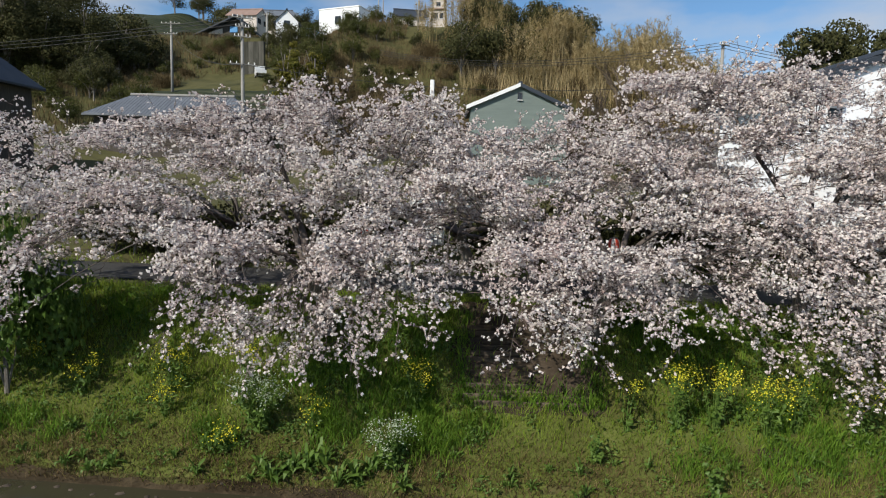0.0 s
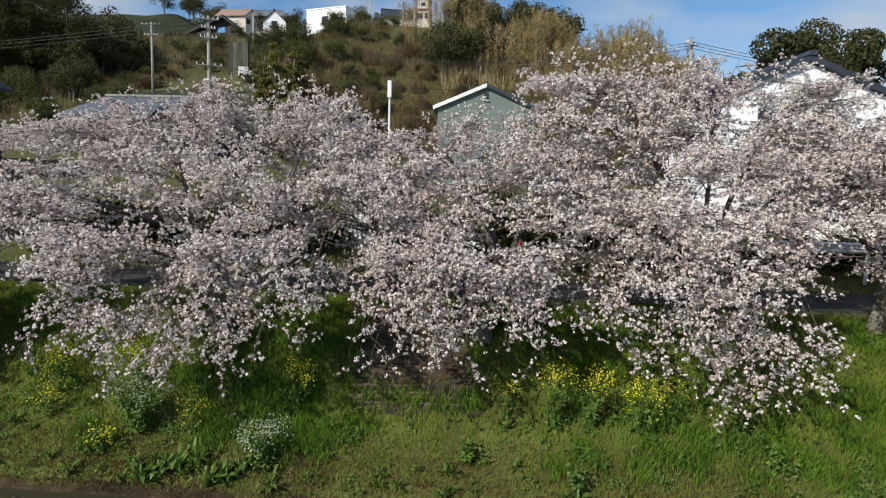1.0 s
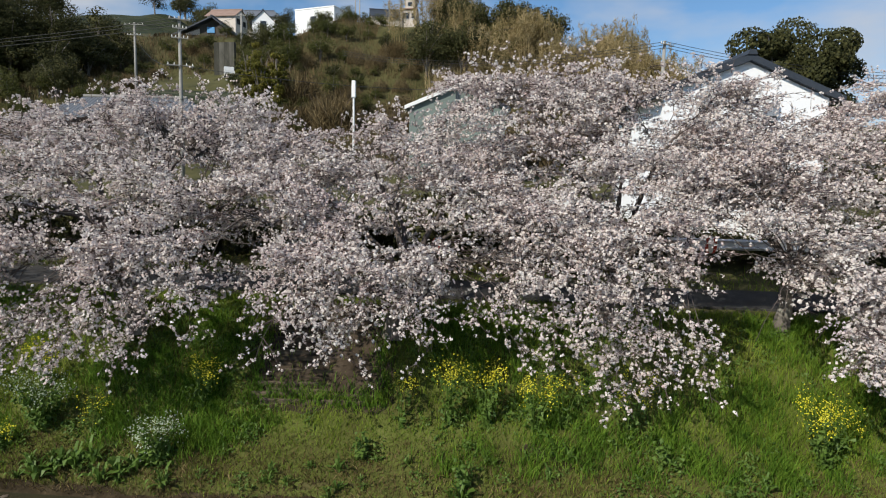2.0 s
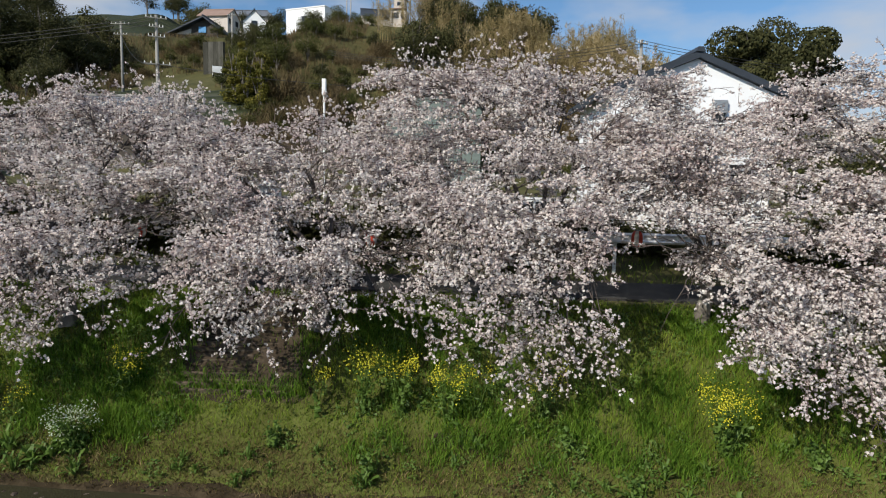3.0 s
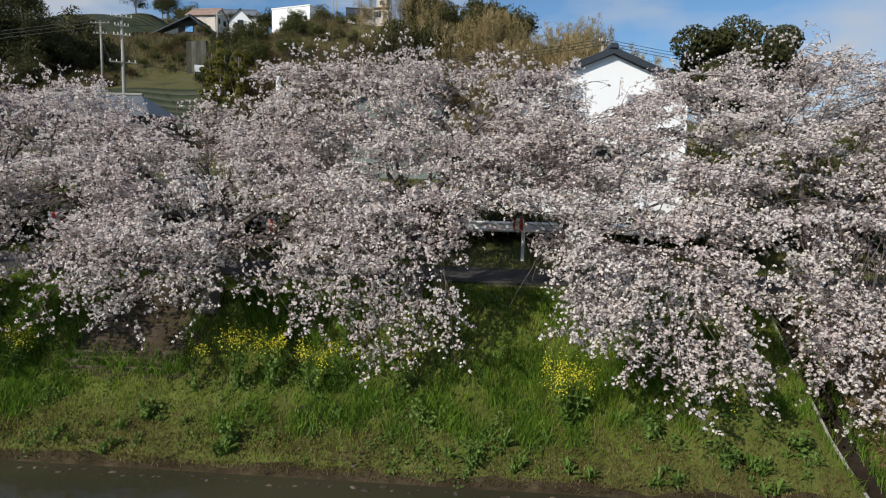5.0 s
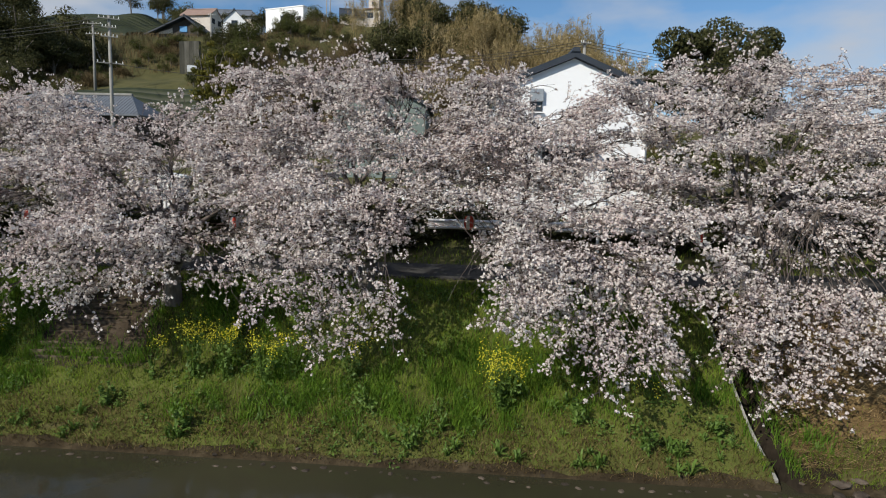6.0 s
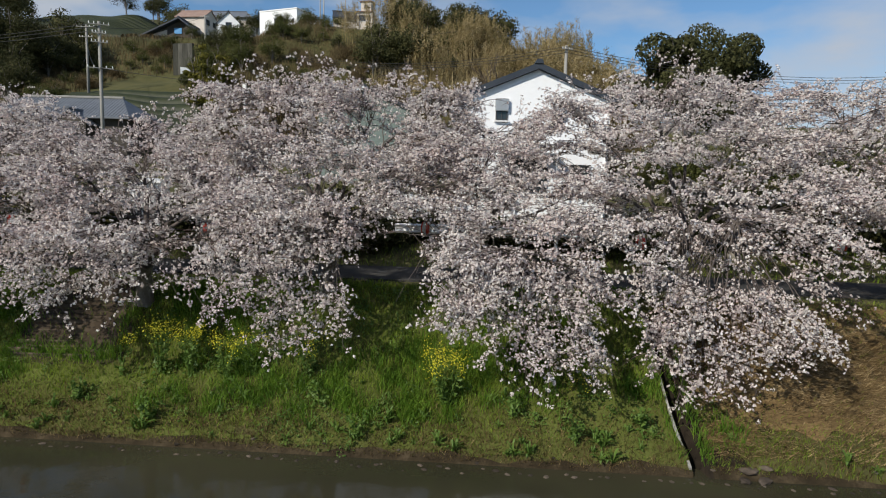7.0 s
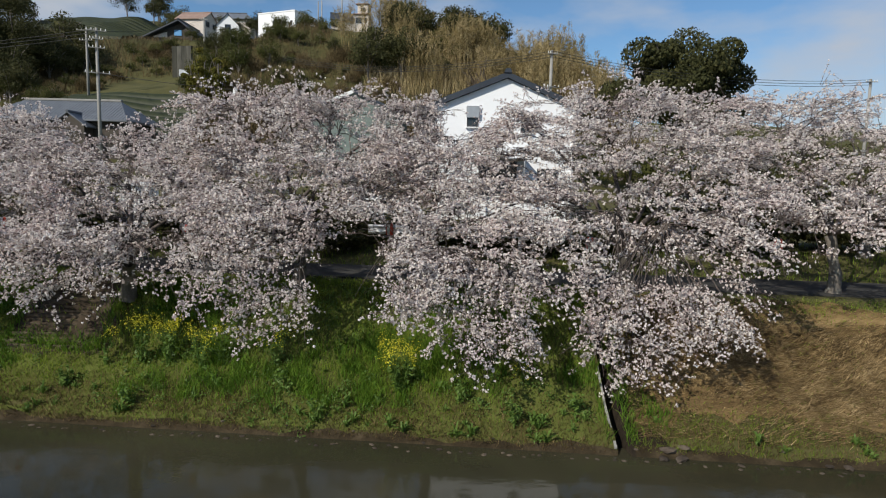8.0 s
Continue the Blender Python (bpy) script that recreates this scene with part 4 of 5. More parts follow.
def rock(seed):
    r = np.random.default_rng(seed)
    bm = bmesh.new()
    bmesh.ops.create_icosphere(bm, subdivisions=1, radius=1.0)
    for vv in bm.verts:
        vv.co *= float(r.uniform(0.75, 1.15))
        vv.co.z *= 0.6
    me = bpy.data.meshes.new("stone")
    bm.to_mesh(me)
    bm.free()
    me.materials.append(M_STONE)
    return me


rocks = [rock(k) for k in range(5)]
r = random.Random(8)
for k in range(150):
    x_ = -11 + 36 * (k + r.uniform(-0.4, 0.4)) / 150
    n_ = r.gauss(-0.38, 0.07)
    if k % 7 == 0:
        n_ = r.uniform(-0.15, 0.25)
    y_ = bank_y(x_) + n_
    s_ = r.uniform(0.035, 0.075)
    ob = new("stone", rocks[k % 5])
    ob.matrix_world = pose(x_, y_, max(float(land(x_, y_)) + s_ * 0.2, -0.01), 0, 0, r.uniform(0, 360)) @ Matrix.Diagonal((s_ * r.uniform(1, 1.5), s_, s_ * 0.9, 1))
    tagged(ob, "small weathered stone at the edge of the water", "stone", "stones along the water")
for k, (x_, n_, s_) in enumerate(((18.35, 0.05, 0.2), (18.6, -0.15, 0.16), (18.2, -0.2, 0.13), (18.75, 0.12, 0.14), (21.9, -0.1, 0.09), (22.3, -0.1, 0.12))):
    ob = new("stone", rocks[k % 5])
    ob.matrix_world = pose(x_, bank_y(x_) + n_, max(0.0, float(land(x_, bank_y(x_) + n_))) + 0.03, 0, 0, 50 * k) @ Matrix.Diagonal((s_ * 1.3, s_, s_ * 0.7, 1))
    tagged(ob, "pale block of stone where the ditch meets the river", "stone", "stones along the water")

# ---- the path: guard rail, lanterns, car ----
rail = thing("guard_rail", (9.8, float(bank_y(9.8)) + 9.9, 3.15), "white steel roadside guard rail behind the path", "guard rail")
rail_prof = [(0.0, 0.95), (0.0, 1.30), (-0.03, 1.30), (-0.08, 1.24), (-0.03, 1.17), (-0.03, 1.08), (-0.08, 1.01), (-0.03, 0.95)]
for k in range(2):
    bm = bmesh.new()
    xa, xb = 4.0 * k, 4.0 * k + 3.99
    a = [bm.verts.new((xa, yy - 0.062 * xa, zz - 0.02 + 0.04)) for yy, zz in rail_prof]
    b = [bm.verts.new((xb, yy - 0.062 * xb, zz - 0.02 + 0.04)) for yy, zz in rail_prof]
    for i in range(8):
        bm.faces.new((a[i], b[i], b[(i + 1) % 8], a[(i + 1) % 8]))
    bm.faces.new(a[::-1])
    bm.faces.new(b)
    part("beam", bm, M_TRIM, rail)
    bm = cyl(0.06, 0.06, -0.2, 1.2, 8, Matrix.Translation((xa + 2.0, 0.07 - 0.062 * (xa + 2), 0)))
    part("post", bm, M_TRIM, rail)


def lantern(at):
    e = thing("paper_lantern", at, "red and white striped paper lantern hanging from a line", "lantern", "festival lanterns")
    bm = bmesh.new()
    rings = []
    prof = [(0.07, 0.0), (0.125, 0.04), (0.15, 0.12), (0.155, 0.2), (0.15, 0.28), (0.125, 0.36), (0.07, 0.40)]
    for rr, zz in prof:
        rings.append([bm.verts.new((rr * math.cos(a * math.pi / 8), rr * math.sin(a * math.pi / 8), zz - 0.45)) for a in range(16)])
    for q in range(6):
        for a in range(16):
            fc = bm.faces.new((rings[q][a], rings[q][(a + 1) % 16], rings[q + 1][(a + 1) % 16], rings[q + 1][a]))
            fc.material_index = (a // 2) % 2
    shade = part("shade", bm, M_RED, e, smooth=True)
    shade.data.materials.append(M_PAPER)
    part("rim", cyl(0.075, 0.075, -0.06, -0.03, 16), M_FRAME, e)
    part("rim", cyl(0.075, 0.075, -0.47, -0.445, 16), M_FRAME, e)
    part("hanger", cyl(0.006, 0.006, -0.03, 0.12, 6), M_FRAME, e)
    return e


def cable(a, b, sag, radius, label, mat=None):
    t = np.linspace(0, 1, 15)[:, None]
    a, b = np.array(a, float), np.array(b, float)
    line = a + (b - a) * t
    line[:, 2] -= 4 * sag * (t * (1 - t))[:, 0]
    v, f = tube_np(line, np.full(15, radius), 5)
    ob = mesh_np("cable", v, f, mat or M_CABLE)
    return tagged(ob, label, "cable", "overhead cables")


for lx, ly, lz in ((11.16, 15.4, 4.92), (23.6, 15.5, 4.74), (4.2, 16.15, 4.67), (17.6, 15.45, 4.64), (-2.5, 16.87, 4.7)):
    lantern((lx, ly, lz))
cable((-12.0, 17.9, 5.3), (11.16, 15.4, 5.05), 0.35, 0.008, "thin black cable that carries the lanterns")
cable((11.16, 15.4, 5.05), (35.0, 15.6, 5.3), 0.3, 0.008, "thin black cable that carries the lanterns")

car = thing("kei_van", (10.1, 25.2, 3.8), "small white van parked beside the house", "car")
bm = prism([(-1.65, 0.35), (1.65, 0.35), (1.68, 0.85), (1.5, 1.02), (1.15, 1.62), (-1.5, 1.66), (-1.66, 1.5)], -0.7, 0.7)
bmesh.ops.bevel(bm, geom=bm.edges[:], offset=0.05, segments=2, affect='EDGES')
part("body", bm, M_CARPAINT, car)
part("side_window", prism([(-1.4, 1.0), (-0.5, 1.0), (-0.5, 1.48), (-1.35, 1.48)], -0.715, -0.70), M_GLASS, car)
part("side_window", prism([(-0.4, 1.0), (0.4, 1.0), (0.4, 1.48), (-0.4, 1.48)], -0.715, -0.70), M_GLASS, car)
part("side_window", prism([(0.5, 1.0), (1.3, 1.0), (1.05, 1.48), (0.5, 1.48)], -0.715, -0.70), M_GLASS, car)
for wx2 in (-1.1, 1.1):
    for wy2 in (-0.64, 0.64):
        w = part("wheel", cyl(0.27, 0.27, -0.09, 0.09, 16, pose(wx2, wy2, 0.27, 90)), M_RUBBER, car)
        part("rim", cyl(0.16, 0.16, -0.095, 0.095, 12, pose(wx2, wy2, 0.27, 90)), M_STEEL, w)


# ---- buildings ----
def window(parent, x, z, w, h, y=0.0, shutter=False):
    """A window in a wall that faces -y, centred on x, z."""
    fr = part("window", boxes((x - w / 2, y - 0.05, z - h / 2, x + w / 2, y + 0.04, z - h / 2 + 0.06), (x - w / 2, y - 0.05, z + h / 2 - 0.06, x + w / 2, y + 0.04, z + h / 2),
                              (x - w / 2, y - 0.05, z - h / 2 + 0.06, x - w / 2 + 0.06, y + 0.04, z + h / 2 - 0.06), (x + w / 2 - 0.06, y - 0.05, z - h / 2 + 0.06, x + w / 2, y + 0.04, z + h / 2 - 0.06),
                              (x - 0.025, y - 0.045, z - h / 2 + 0.06, x + 0.025, y + 0.04, z + h / 2 - 0.06)), M_FRAME, parent)
    part("pane", boxes((x - w / 2 + 0.06, y - 0.02, z - h / 2 + 0.06, x + w / 2 - 0.06, y - 0.005, z + h / 2 - 0.06)), M_GLASS, fr)
    part("sill", boxes((x - w / 2 - 0.06, y - 0.14, z - h / 2 - 0.05, x + w / 2 + 0.06, y - 0.0, z - h / 2)), M_TRIM, fr)
    if shutter:
        part("shutter_box", boxes((x - w / 2 - 0.03, y - 0.16, z, x + w / 2 + 0.03, y - 0.06, z + h / 2 + 0.12), bevel=0.02), M_STEEL, fr)
    return fr


def gable_roof(parent, w, y0, y1, eave, ridge, over, thick, mat, tiles=0, trim=None):
    """Two slopes with the ridge along y; w: half the width of the walls."""
    k = (ridge - eave) / w
    ex, ez = w + over, eave - over * k
    for s in (-1, 1):
        slope = part("roof_slope", prism([(0, ridge + 0.02), (s * ex, ez + 0.02), (s * ex, ez + thick), (0, ridge + thick)], y0, y1), mat, parent)
        # Trim on the left only: sunlit and shaded edge put into the colour.
        if trim:
            part("bargeboard", prism([(0, ridge - 0.12), (s * ex, ez - 0.12), (s * ex, ez + thick + 0.03), (0, ridge + thick + 0.03)], y0 - 0.06, y0 - 0.003), trim if s < 0 else mat, slope)
        for q in range(tiles):
            yy = y0 + (y1 - y0) * (q + 0.5) / tiles
            part("batten", prism([(s * 0.1, ridge - 0.1 * k + thick), (s * ex, ez + thick), (s * ex, ez + thick + 0.05), (s * 0.1, ridge - 0.1 * k + thick + 0.05)], yy - 0.03, yy + 0.03), mat, slope)
    part("ridge_cap", prism([(-0.18, ridge + thick - 0.04), (0.18, ridge + thick - 0.04), (0.1, ridge + thick + 0.14), (-0.1, ridge + thick + 0.14)], y0 - 0.05, y1 + 0.05), mat, parent)


def gable_house(name, at, half, depth, eave, ridge, wall_mat, roof_mat, label, turn=0.0, over=0.45, trim=None, tiles=0, category="house", sink=1.5, windows=(), thick=0.14):
    h = thing(name, at, label, category, turn=turn)
    part("wall", prism([(-half, -sink), (half, -sink), (half, eave), (0, ridge), (-half, eave)], 0, depth), wall_mat, h)
    gable_roof(h, half, -min(over, 0.22), depth + over, eave, ridge, over, thick, roof_mat, tiles, trim)
    for x_, z_, w_, h_ in windows:
        window(h, x_, z_, w_, h_)
    return h


# the white house behind the trees
house = gable_house("white_house", (15.38, 23.3, 3.8), 3.05, 6.2, 5.72, 6.98, M_WHITEWALL, M_DARKROOF,
                    "two-storey white plastered house with a dark gable roof", over=0.5, tiles=11, thick=0.26)
window(house, -1.48, 5.25, 0.5, 0.78, shutter=True)
window(house, 0.9, 5.0, 0.5, 0.72, shutter=True)
window(house, -0.3, 2.6, 1.7, 1.5)
window(house, 1.9, 2.6, 0.9, 1.0)
part("canopy", boxes((-1.6, -0.9, 3.45, 0.9, 0.0, 3.53), bevel=0.02), M_STEEL, house)
part("canopy_post", cyl(0.035, 0.035, -0.3, 3.45, 8, Matrix.Translation((-1.5, -0.8, 0))), M_STEEL, house)
part("canopy_post", cyl(0.035, 0.035, -0.3, 3.45, 8, Matrix.Translation((0.8, -0.8, 0))), M_STEEL, house)
part("downpipe", cyl(0.04, 0.04, -0.2, 5.6, 8, Matrix.Translation((2.95, -0.06, 0))), M_TRIM, house)

# the grey-green shed
shed = gable_house("shed", (4.6, 47.5, 5.6), 3.7, 9.0, 6.2, 7.8, M_GREENWALL, M_DARKROOF, "grey-green timber shed with gable roof, white on the sunlit edge", over=0.35, trim=M_TRIM, category="shed")
window(shed, 0.0, 7.0, 0.34, 0.55)


def hip_house(name, at, half, deep, eave, ridge, wall_mat, roof_mat, label, turn=0.0, over=0.7, windows=(), rows=0, sink=2.0):
    """A house whose ridge runs along x, with sloping ends."""
    h = thing(name, at, label, "house", turn=turn)
    part("wall", boxes((-half, 0, -sink, half, deep, eave + 0.1)), wall_mat, h)
    bm = bmesh.new()
    e = [(-half - over, -over), (half + over, -over), (half + over, deep + over), (-half - over, deep + over)]
    lo = [bm.verts.new((x_, y_, eave - 0.15)) for x_, y_ in e]
    up = [bm.verts.new((x_, y_, eave)) for x_, y_ in e]
    rr = [bm.verts.new((s * (half - deep * 0.3), deep / 2, ridge)) for s in (-1, 1)]
    for i in range(4):
        bm.faces.new((lo[i], lo[(i + 1) % 4], up[(i + 1) % 4], up[i]))
    bm.faces.new(lo[::-1])
    bm.faces.new((up[0], up[1], rr[1], rr[0]))
    bm.faces.new((up[1], up[2], rr[1]))
    bm.faces.new((up[2], up[3], rr[0], rr[1]))
    bm.faces.new((up[3], up[0], rr[0]))
    roof = part("roof", bm, roof_mat, h)
    part("ridge_cap", boxes((-half + deep * 0.3 - 0.1, deep / 2 - 0.16, ridge - 0.05, half - deep * 0.3 + 0.1, deep / 2 + 0.16, ridge + 0.2), bevel=0.05), M_POLE if rows > 40 else roof_mat, roof)
    for q in range(rows):
        x_ = -half - over + (2 * half + 2 * over) * (q + 0.5) / rows
        k = min(1.0, (half + over - abs(x_)) / (over + deep * 0.3))
        bm = bmesh.new()
        a, b = Vector((x_, -over, eave + 0.01)), Vector((x_, -over + (deep / 2 + over) * k, eave + (ridge - eave) * k + 0.01))
        vs = [bm.verts.new(c) for c in (a + Vector((-0.06, 0, 0)), a + Vector((0, 0, 0.04)), a + Vector((0.06, 0, 0)), b + Vector((0.06, 0, 0)), b + Vector((0, 0, 0.04)), b + Vector((-0.06, 0, 0)))]
        bm.faces.new((vs[0], vs[1], vs[4], vs[5]))
        bm.faces.new((vs[1], vs[2], vs[3], vs[4]))
        bm.faces.new((vs[0], vs[2], vs[1]))
        part("tile_rib", bm, roof_mat, roof)
    for x_, z_, w_, h_ in windows:
        window(h, x_, z_, w_, h_)
    return h


hip_house("tiled_house", (-27.0, 57.0, 7.6), 7.0, 6.5, 3.8, 6.0, M_DARKWALL, M_TILE, "low house with a blue-grey tiled roof", rows=46,
          windows=((-3, 1.9, 1.8, 1.3), (2, 1.9, 1.8, 1.3)))
dormer = gable_house("porch", (-24.6, 55.5, 7.6), 1.5, 2.0, 3.2, 4.3, M_DARKWALL, M_TILE, "small tiled porch gable in front of the low house", over=0.4, category="porch")
hip_house("dark_roof_house", (-37.0, 41.0, 6.0), 4.2, 6.0, 6.3, 9.2, M_DARKWALL, M_DARKROOF, "old timber house with a dark blue-grey roof",
          windows=((2.6, 4.9, 1.4, 1.2), (-1, 4.9, 1.4, 1.2)), rows=20)

# houses on the hill
gable_house("hill_house", (-46.4, 146.0, 38.2), 2.8, 7.0, 4.6, 6.4, M_CREAM, M_BROWNROOF, "cream house with a faded red-brown roof on the hill", turn=82, sink=3,
            windows=((-1.5, 3.4, 1.6, 1.3), (1.4, 3.4, 1.3, 1.3)))
farm = thing("farm_house", (-47.4, 131.0, 32.8), "dark-roofed timber farm house on a hillside terrace", "house")
part("wall", prism([(-7.3, -3.0), (3.0, -3.0), (3.0, 3.8), (0.4, 5.9), (-7.3, 2.3)], 0, 9.0), M_DARKWALL, farm)
part("gable_panel", prism([(-5.6, 2.7), (-2.6, 2.7), (-2.6, 3.9), (-5.6, 2.95)], -0.05, -0.003), M_CREAM, farm)
part("roof_slope", prism([(0.4, 6.02), (-8.3, 2.0), (-8.3, 2.3), (0.4, 6.32)], -1.3, 9.6), M_DARKROOF, farm)
part("roof_slope", prism([(0.4, 6.02), (3.7, 3.5), (3.7, 3.8), (0.4, 6.32)], -1.3, 9.6), M_DARKROOF, farm)
part("ridge_cap", prism([(0.15, 6.28), (0.65, 6.28), (0.55, 6.5), (0.25, 6.5)], -1.4, 9.7), M_DARKROOF, farm)
part("veranda_roof", prism([(-8.0, 0.6), (0.6, 2.0), (0.6, 2.2), (-8.0, 0.8)], -2.4, -0.004), M_DARKROOF, farm)
for k in range(5):
    part("post", cyl(0.09, 0.09, -3.0, 0.75 + 0.28 * k, 8, Matrix.Translation((-7.6 + 1.7 * k, -2.2, 0))), M_TIMBER, farm)
for x_ in (-6.2, -4.4):
    window(farm, x_, 0.6, 1.4, 1.1)
part("sheet", boxes((-1.0, -0.16, 3.1, 0.6, -0.06, 4.3), bevel=0.02), M_BLUE, farm, "bright blue plastic sheet")
gable_house("hill_house", (-35.3, 127.0, 34.2), 2.2, 8.0, 3.2, 5.4, M_WHITEWALL, M_DARKROOF, "white gabled house with a dark roof among bushes", turn=12, sink=3,
            windows=((0, 2.6, 1.2, 1.5),))
cube = thing("flat_roof_house", (-24.2, 124.0, 35.6), "white flat-roofed modern house on the ridge", "house", turn=-22)
part("wall", boxes((-4.6, 0, -3, 4.6, 7.0, 3.7), bevel=0.03), M_WHITEWALL, cube)
part("parapet", boxes((-4.7, -0.1, 3.7, 4.7, 7.1, 3.95), bevel=0.03), M_TRIM, cube)
for x_, w_ in ((-0.2, 1.4), (2.2, 0.6), (3.7, 0.6)):
    window(cube, x_, 1.5, w_, 1.6 if w_ > 1 else 0.9)
gable_house("hill_house", (-13.5, 127.0, 36.0), 2.6, 6.0, 2.4, 4.1, M_CREAM, M_DARKROOF, "cream house with a dark roof on the ridge", turn=-80, sink=3)
tower = thing("beige_house", (-4.2, 107.0, 32.0), "small two-storey beige house at the top of the slope", "house", turn=-8)
part("wall", boxes((-2.0, 0, -3, 2.0, 4.0, 3.4)), M_CREAM, tower)
part("wall", boxes((-1.2, 0.8, 3.4, 1.5, 3.8, 5.6)), M_CREAM, tower)
part("roof", boxes((-2.3, -0.5, 3.4, 2.3, 0.75, 3.6), bevel=0.05), M_BROWNROOF, tower)
part("roof", boxes((-1.6, 0.4, 5.6, 1.9, 4.2, 5.8), bevel=0.05), M_BROWNROOF, tower)
tower.scale = (0.68, 0.68, 0.85)
window(tower, -0.6, 2.2, 1.7, 1.2)
window(tower, 1.2, 2.2, 0.8, 1.1)
window(tower, 0.2, 4.6, 1.1, 0.8, y=0.8)
hip_house("hill_house", (-50.0, 163.0, 42.0), 7.5, 8.0, 5.6, 8.0, M_CREAM, M_TILE, "large cream house on top of the hill", windows=((-4, 3.6, 2, 1.6), (0, 3.6, 2, 1.6), (4, 3.6, 2, 1.6)), sink=3)
gable_house("hill_house", (-19.0, 140.0, 37.0), 3.2, 6.0, 2.6, 4.6, M_DARKWALL, M_DARKROOF, "dark low house behind the ridge", turn=75, sink=3)

M_OLDWALL = material("mossy old concrete", [(0.0, (0.024, 0.025, 0.018)), (0.5, (0.062, 0.060, 0.050)), (1.0, (0.13, 0.125, 0.108))], scale=0.9, rough=0.95, stretch=(2, 2, 0.4), per_object=0.4)
wall_ = thing("retaining_wall", (-33.4, 100.5, 23.0), "tall grey concrete retaining wall below the farm house", "wall", turn=-10)
for k in range(4):
    part("panel", prism([(-1.8 + 0.9 * k, -2.0), (-1.8 + 0.9 * k + 0.87, -2.0), (-1.8 + 0.9 * k + 0.87, 4.6), (-1.8 + 0.9 * k, 4.6)], 0, 0.6), M_OLDWALL, wall_)


def utility_pole(at, height, arms, label, radius=0.16, turn=0.0, boxed=False):
    e = thing("utility_pole", at, label, "utility pole", "utility poles", turn)
    part("shaft", cyl(radius, radius * 0.62, -1.0, height, 12), M_POLE, e, smooth=True)
    for z, half in arms:
        arm = part("crossarm", boxes((-half, -0.22, z - 0.035, half, -0.14, z + 0.035)), M_POLE, e)
        for q in (-0.9, -0.45, 0.45, 0.9):
            part("insulator", cyl(0.045, 0.025, z + 0.035, z + 0.2, 8, Matrix.Translation((q * half, -0.17, 0))), M_INSULATOR, arm)
    if boxed:
        part("transformer", cyl(0.24, 0.24, height * 0.62, height * 0.62 + 0.8, 12, Matrix.Translation((0.42, 0, 0))), M_POLE, e)
    return e


POLE = "grey concrete utility pole with crossarms"
utility_pole((-37.2, 80.0, 15.9), 9.6, ((9.3, 1.25), (8.0, 0.9)), POLE, 0.2)
utility_pole((-16.3, 46.5, 5.4), 12.5, ((12.25, 0.75), (11.6, 0.5), (10.9, 0.6), (8.9, 0.95)), POLE, 0.17, turn=25)
utility_pole((-36.6, 118.0, 28.0), 8.6, ((8.2, 0.9),), POLE, 0.3)
utility_pole((21.5, 52.0, 6.2), 11.8, ((11.5, 0.5), (8.6, 0.8)), POLE, 0.2, turn=20)
utility_pole((-17.4, 132.0, 36.0), 8.0, (), "thin grey pole on the ridge", 0.16)
utility_pole((-16.2, 130.0, 36.0), 7.6, (), "thin grey pole on the ridge", 0.16)
utility_pole((-7.2, 105.0, 31.5), 6.0, (), "thin grey pole beside the beige house", 0.14)
utility_pole((55.0, 60.0, 6.0), 11.5, ((11.2, 0.6),), POLE, 0.2)
post = thing("marker_post", (-1.64, 37.2, 4.9), "slender white post with a box on top", "post")
part("shaft", cyl(0.07, 0.06, -0.5, 6.6, 10), M_TRIM, post)
part("box", boxes((-0.12, -0.12, 6.1, 0.12, 0.12, 7.1), bevel=0.02), M_TRIM, post)
W = "black overhead cable sagging between poles"
for dz in (0.0, 0.25, -0.3):
    cable((-16.3, 46.3, 17.5 + dz), (-95.0, 62.0, 17.0 + dz), 1.6, 0.022, W)
cable((-16.3, 46.3, 14.3), (-37.2, 79.8, 24.0), 1.2, 0.022, W)
cable((-16.3, 46.3, 14.3), (21.5, 51.8, 14.8), 1.3, 0.022, W)
cable((-37.2, 79.8, 25.2), (-36.6, 117.8, 36.2), 1.0, 0.025, W)
for dz in (0.0, -0.25, -0.5):
    cable((21.5, 51.8, 17.9 + dz), (55.0, 59.8, 17.4 + dz), 1.0, 0.022, W)
    cable((21.5, 51.8, 17.9 + dz), (-10.0, 78.0, 22.0 + dz), 1.4, 0.022, W)
cable((21.5, 51.8, 14.9), (55.0, 59.8, 14.4), 1.0, 0.022, W)
cable((-36.6, 117.8, 31.0), (12.0, 88.0, 27.5), 1.0, 0.025, W)


truck = thing("kei_truck", (-30.2, 94.0, float(land(-30.2, 94.0))), "small white truck parked below the retaining wall", "truck", turn=114)
part("cab", prism([(0.4, 0.35), (1.6, 0.35), (1.62, 0.95), (1.3, 1.75), (0.4, 1.78)], -0.7, 0.7), M_CARPAINT, truck)
part("bed", boxes((-1.7, -0.7, 0.45, 0.34, 0.7, 0.62), (-1.7, -0.7, 0.62, 0.34, -0.64, 0.95), (-1.7, 0.64, 0.62, 0.34, 0.7, 0.95), (-1.7, -0.64, 0.62, -1.64, 0.64, 0.95)), M_CARPAINT, truck)
part("windscreen", prism([(1.60, 1.0), (1.66, 1.0), (1.38, 1.65), (1.32, 1.65)], -0.6, 0.6), M_GLASS, truck)
for wx2 in (-1.1, 1.0):
    for wy2 in (-0.62, 0.62):
        w = part("wheel", cyl(0.27, 0.27, -0.09, 0.09, 14, pose(wx2, wy2, 0.27, 90)), M_RUBBER, truck)
        part("rim", cyl(0.15, 0.15, -0.095, 0.095, 10, pose(wx2, wy2, 0.27, 90)), M_STEEL, w)


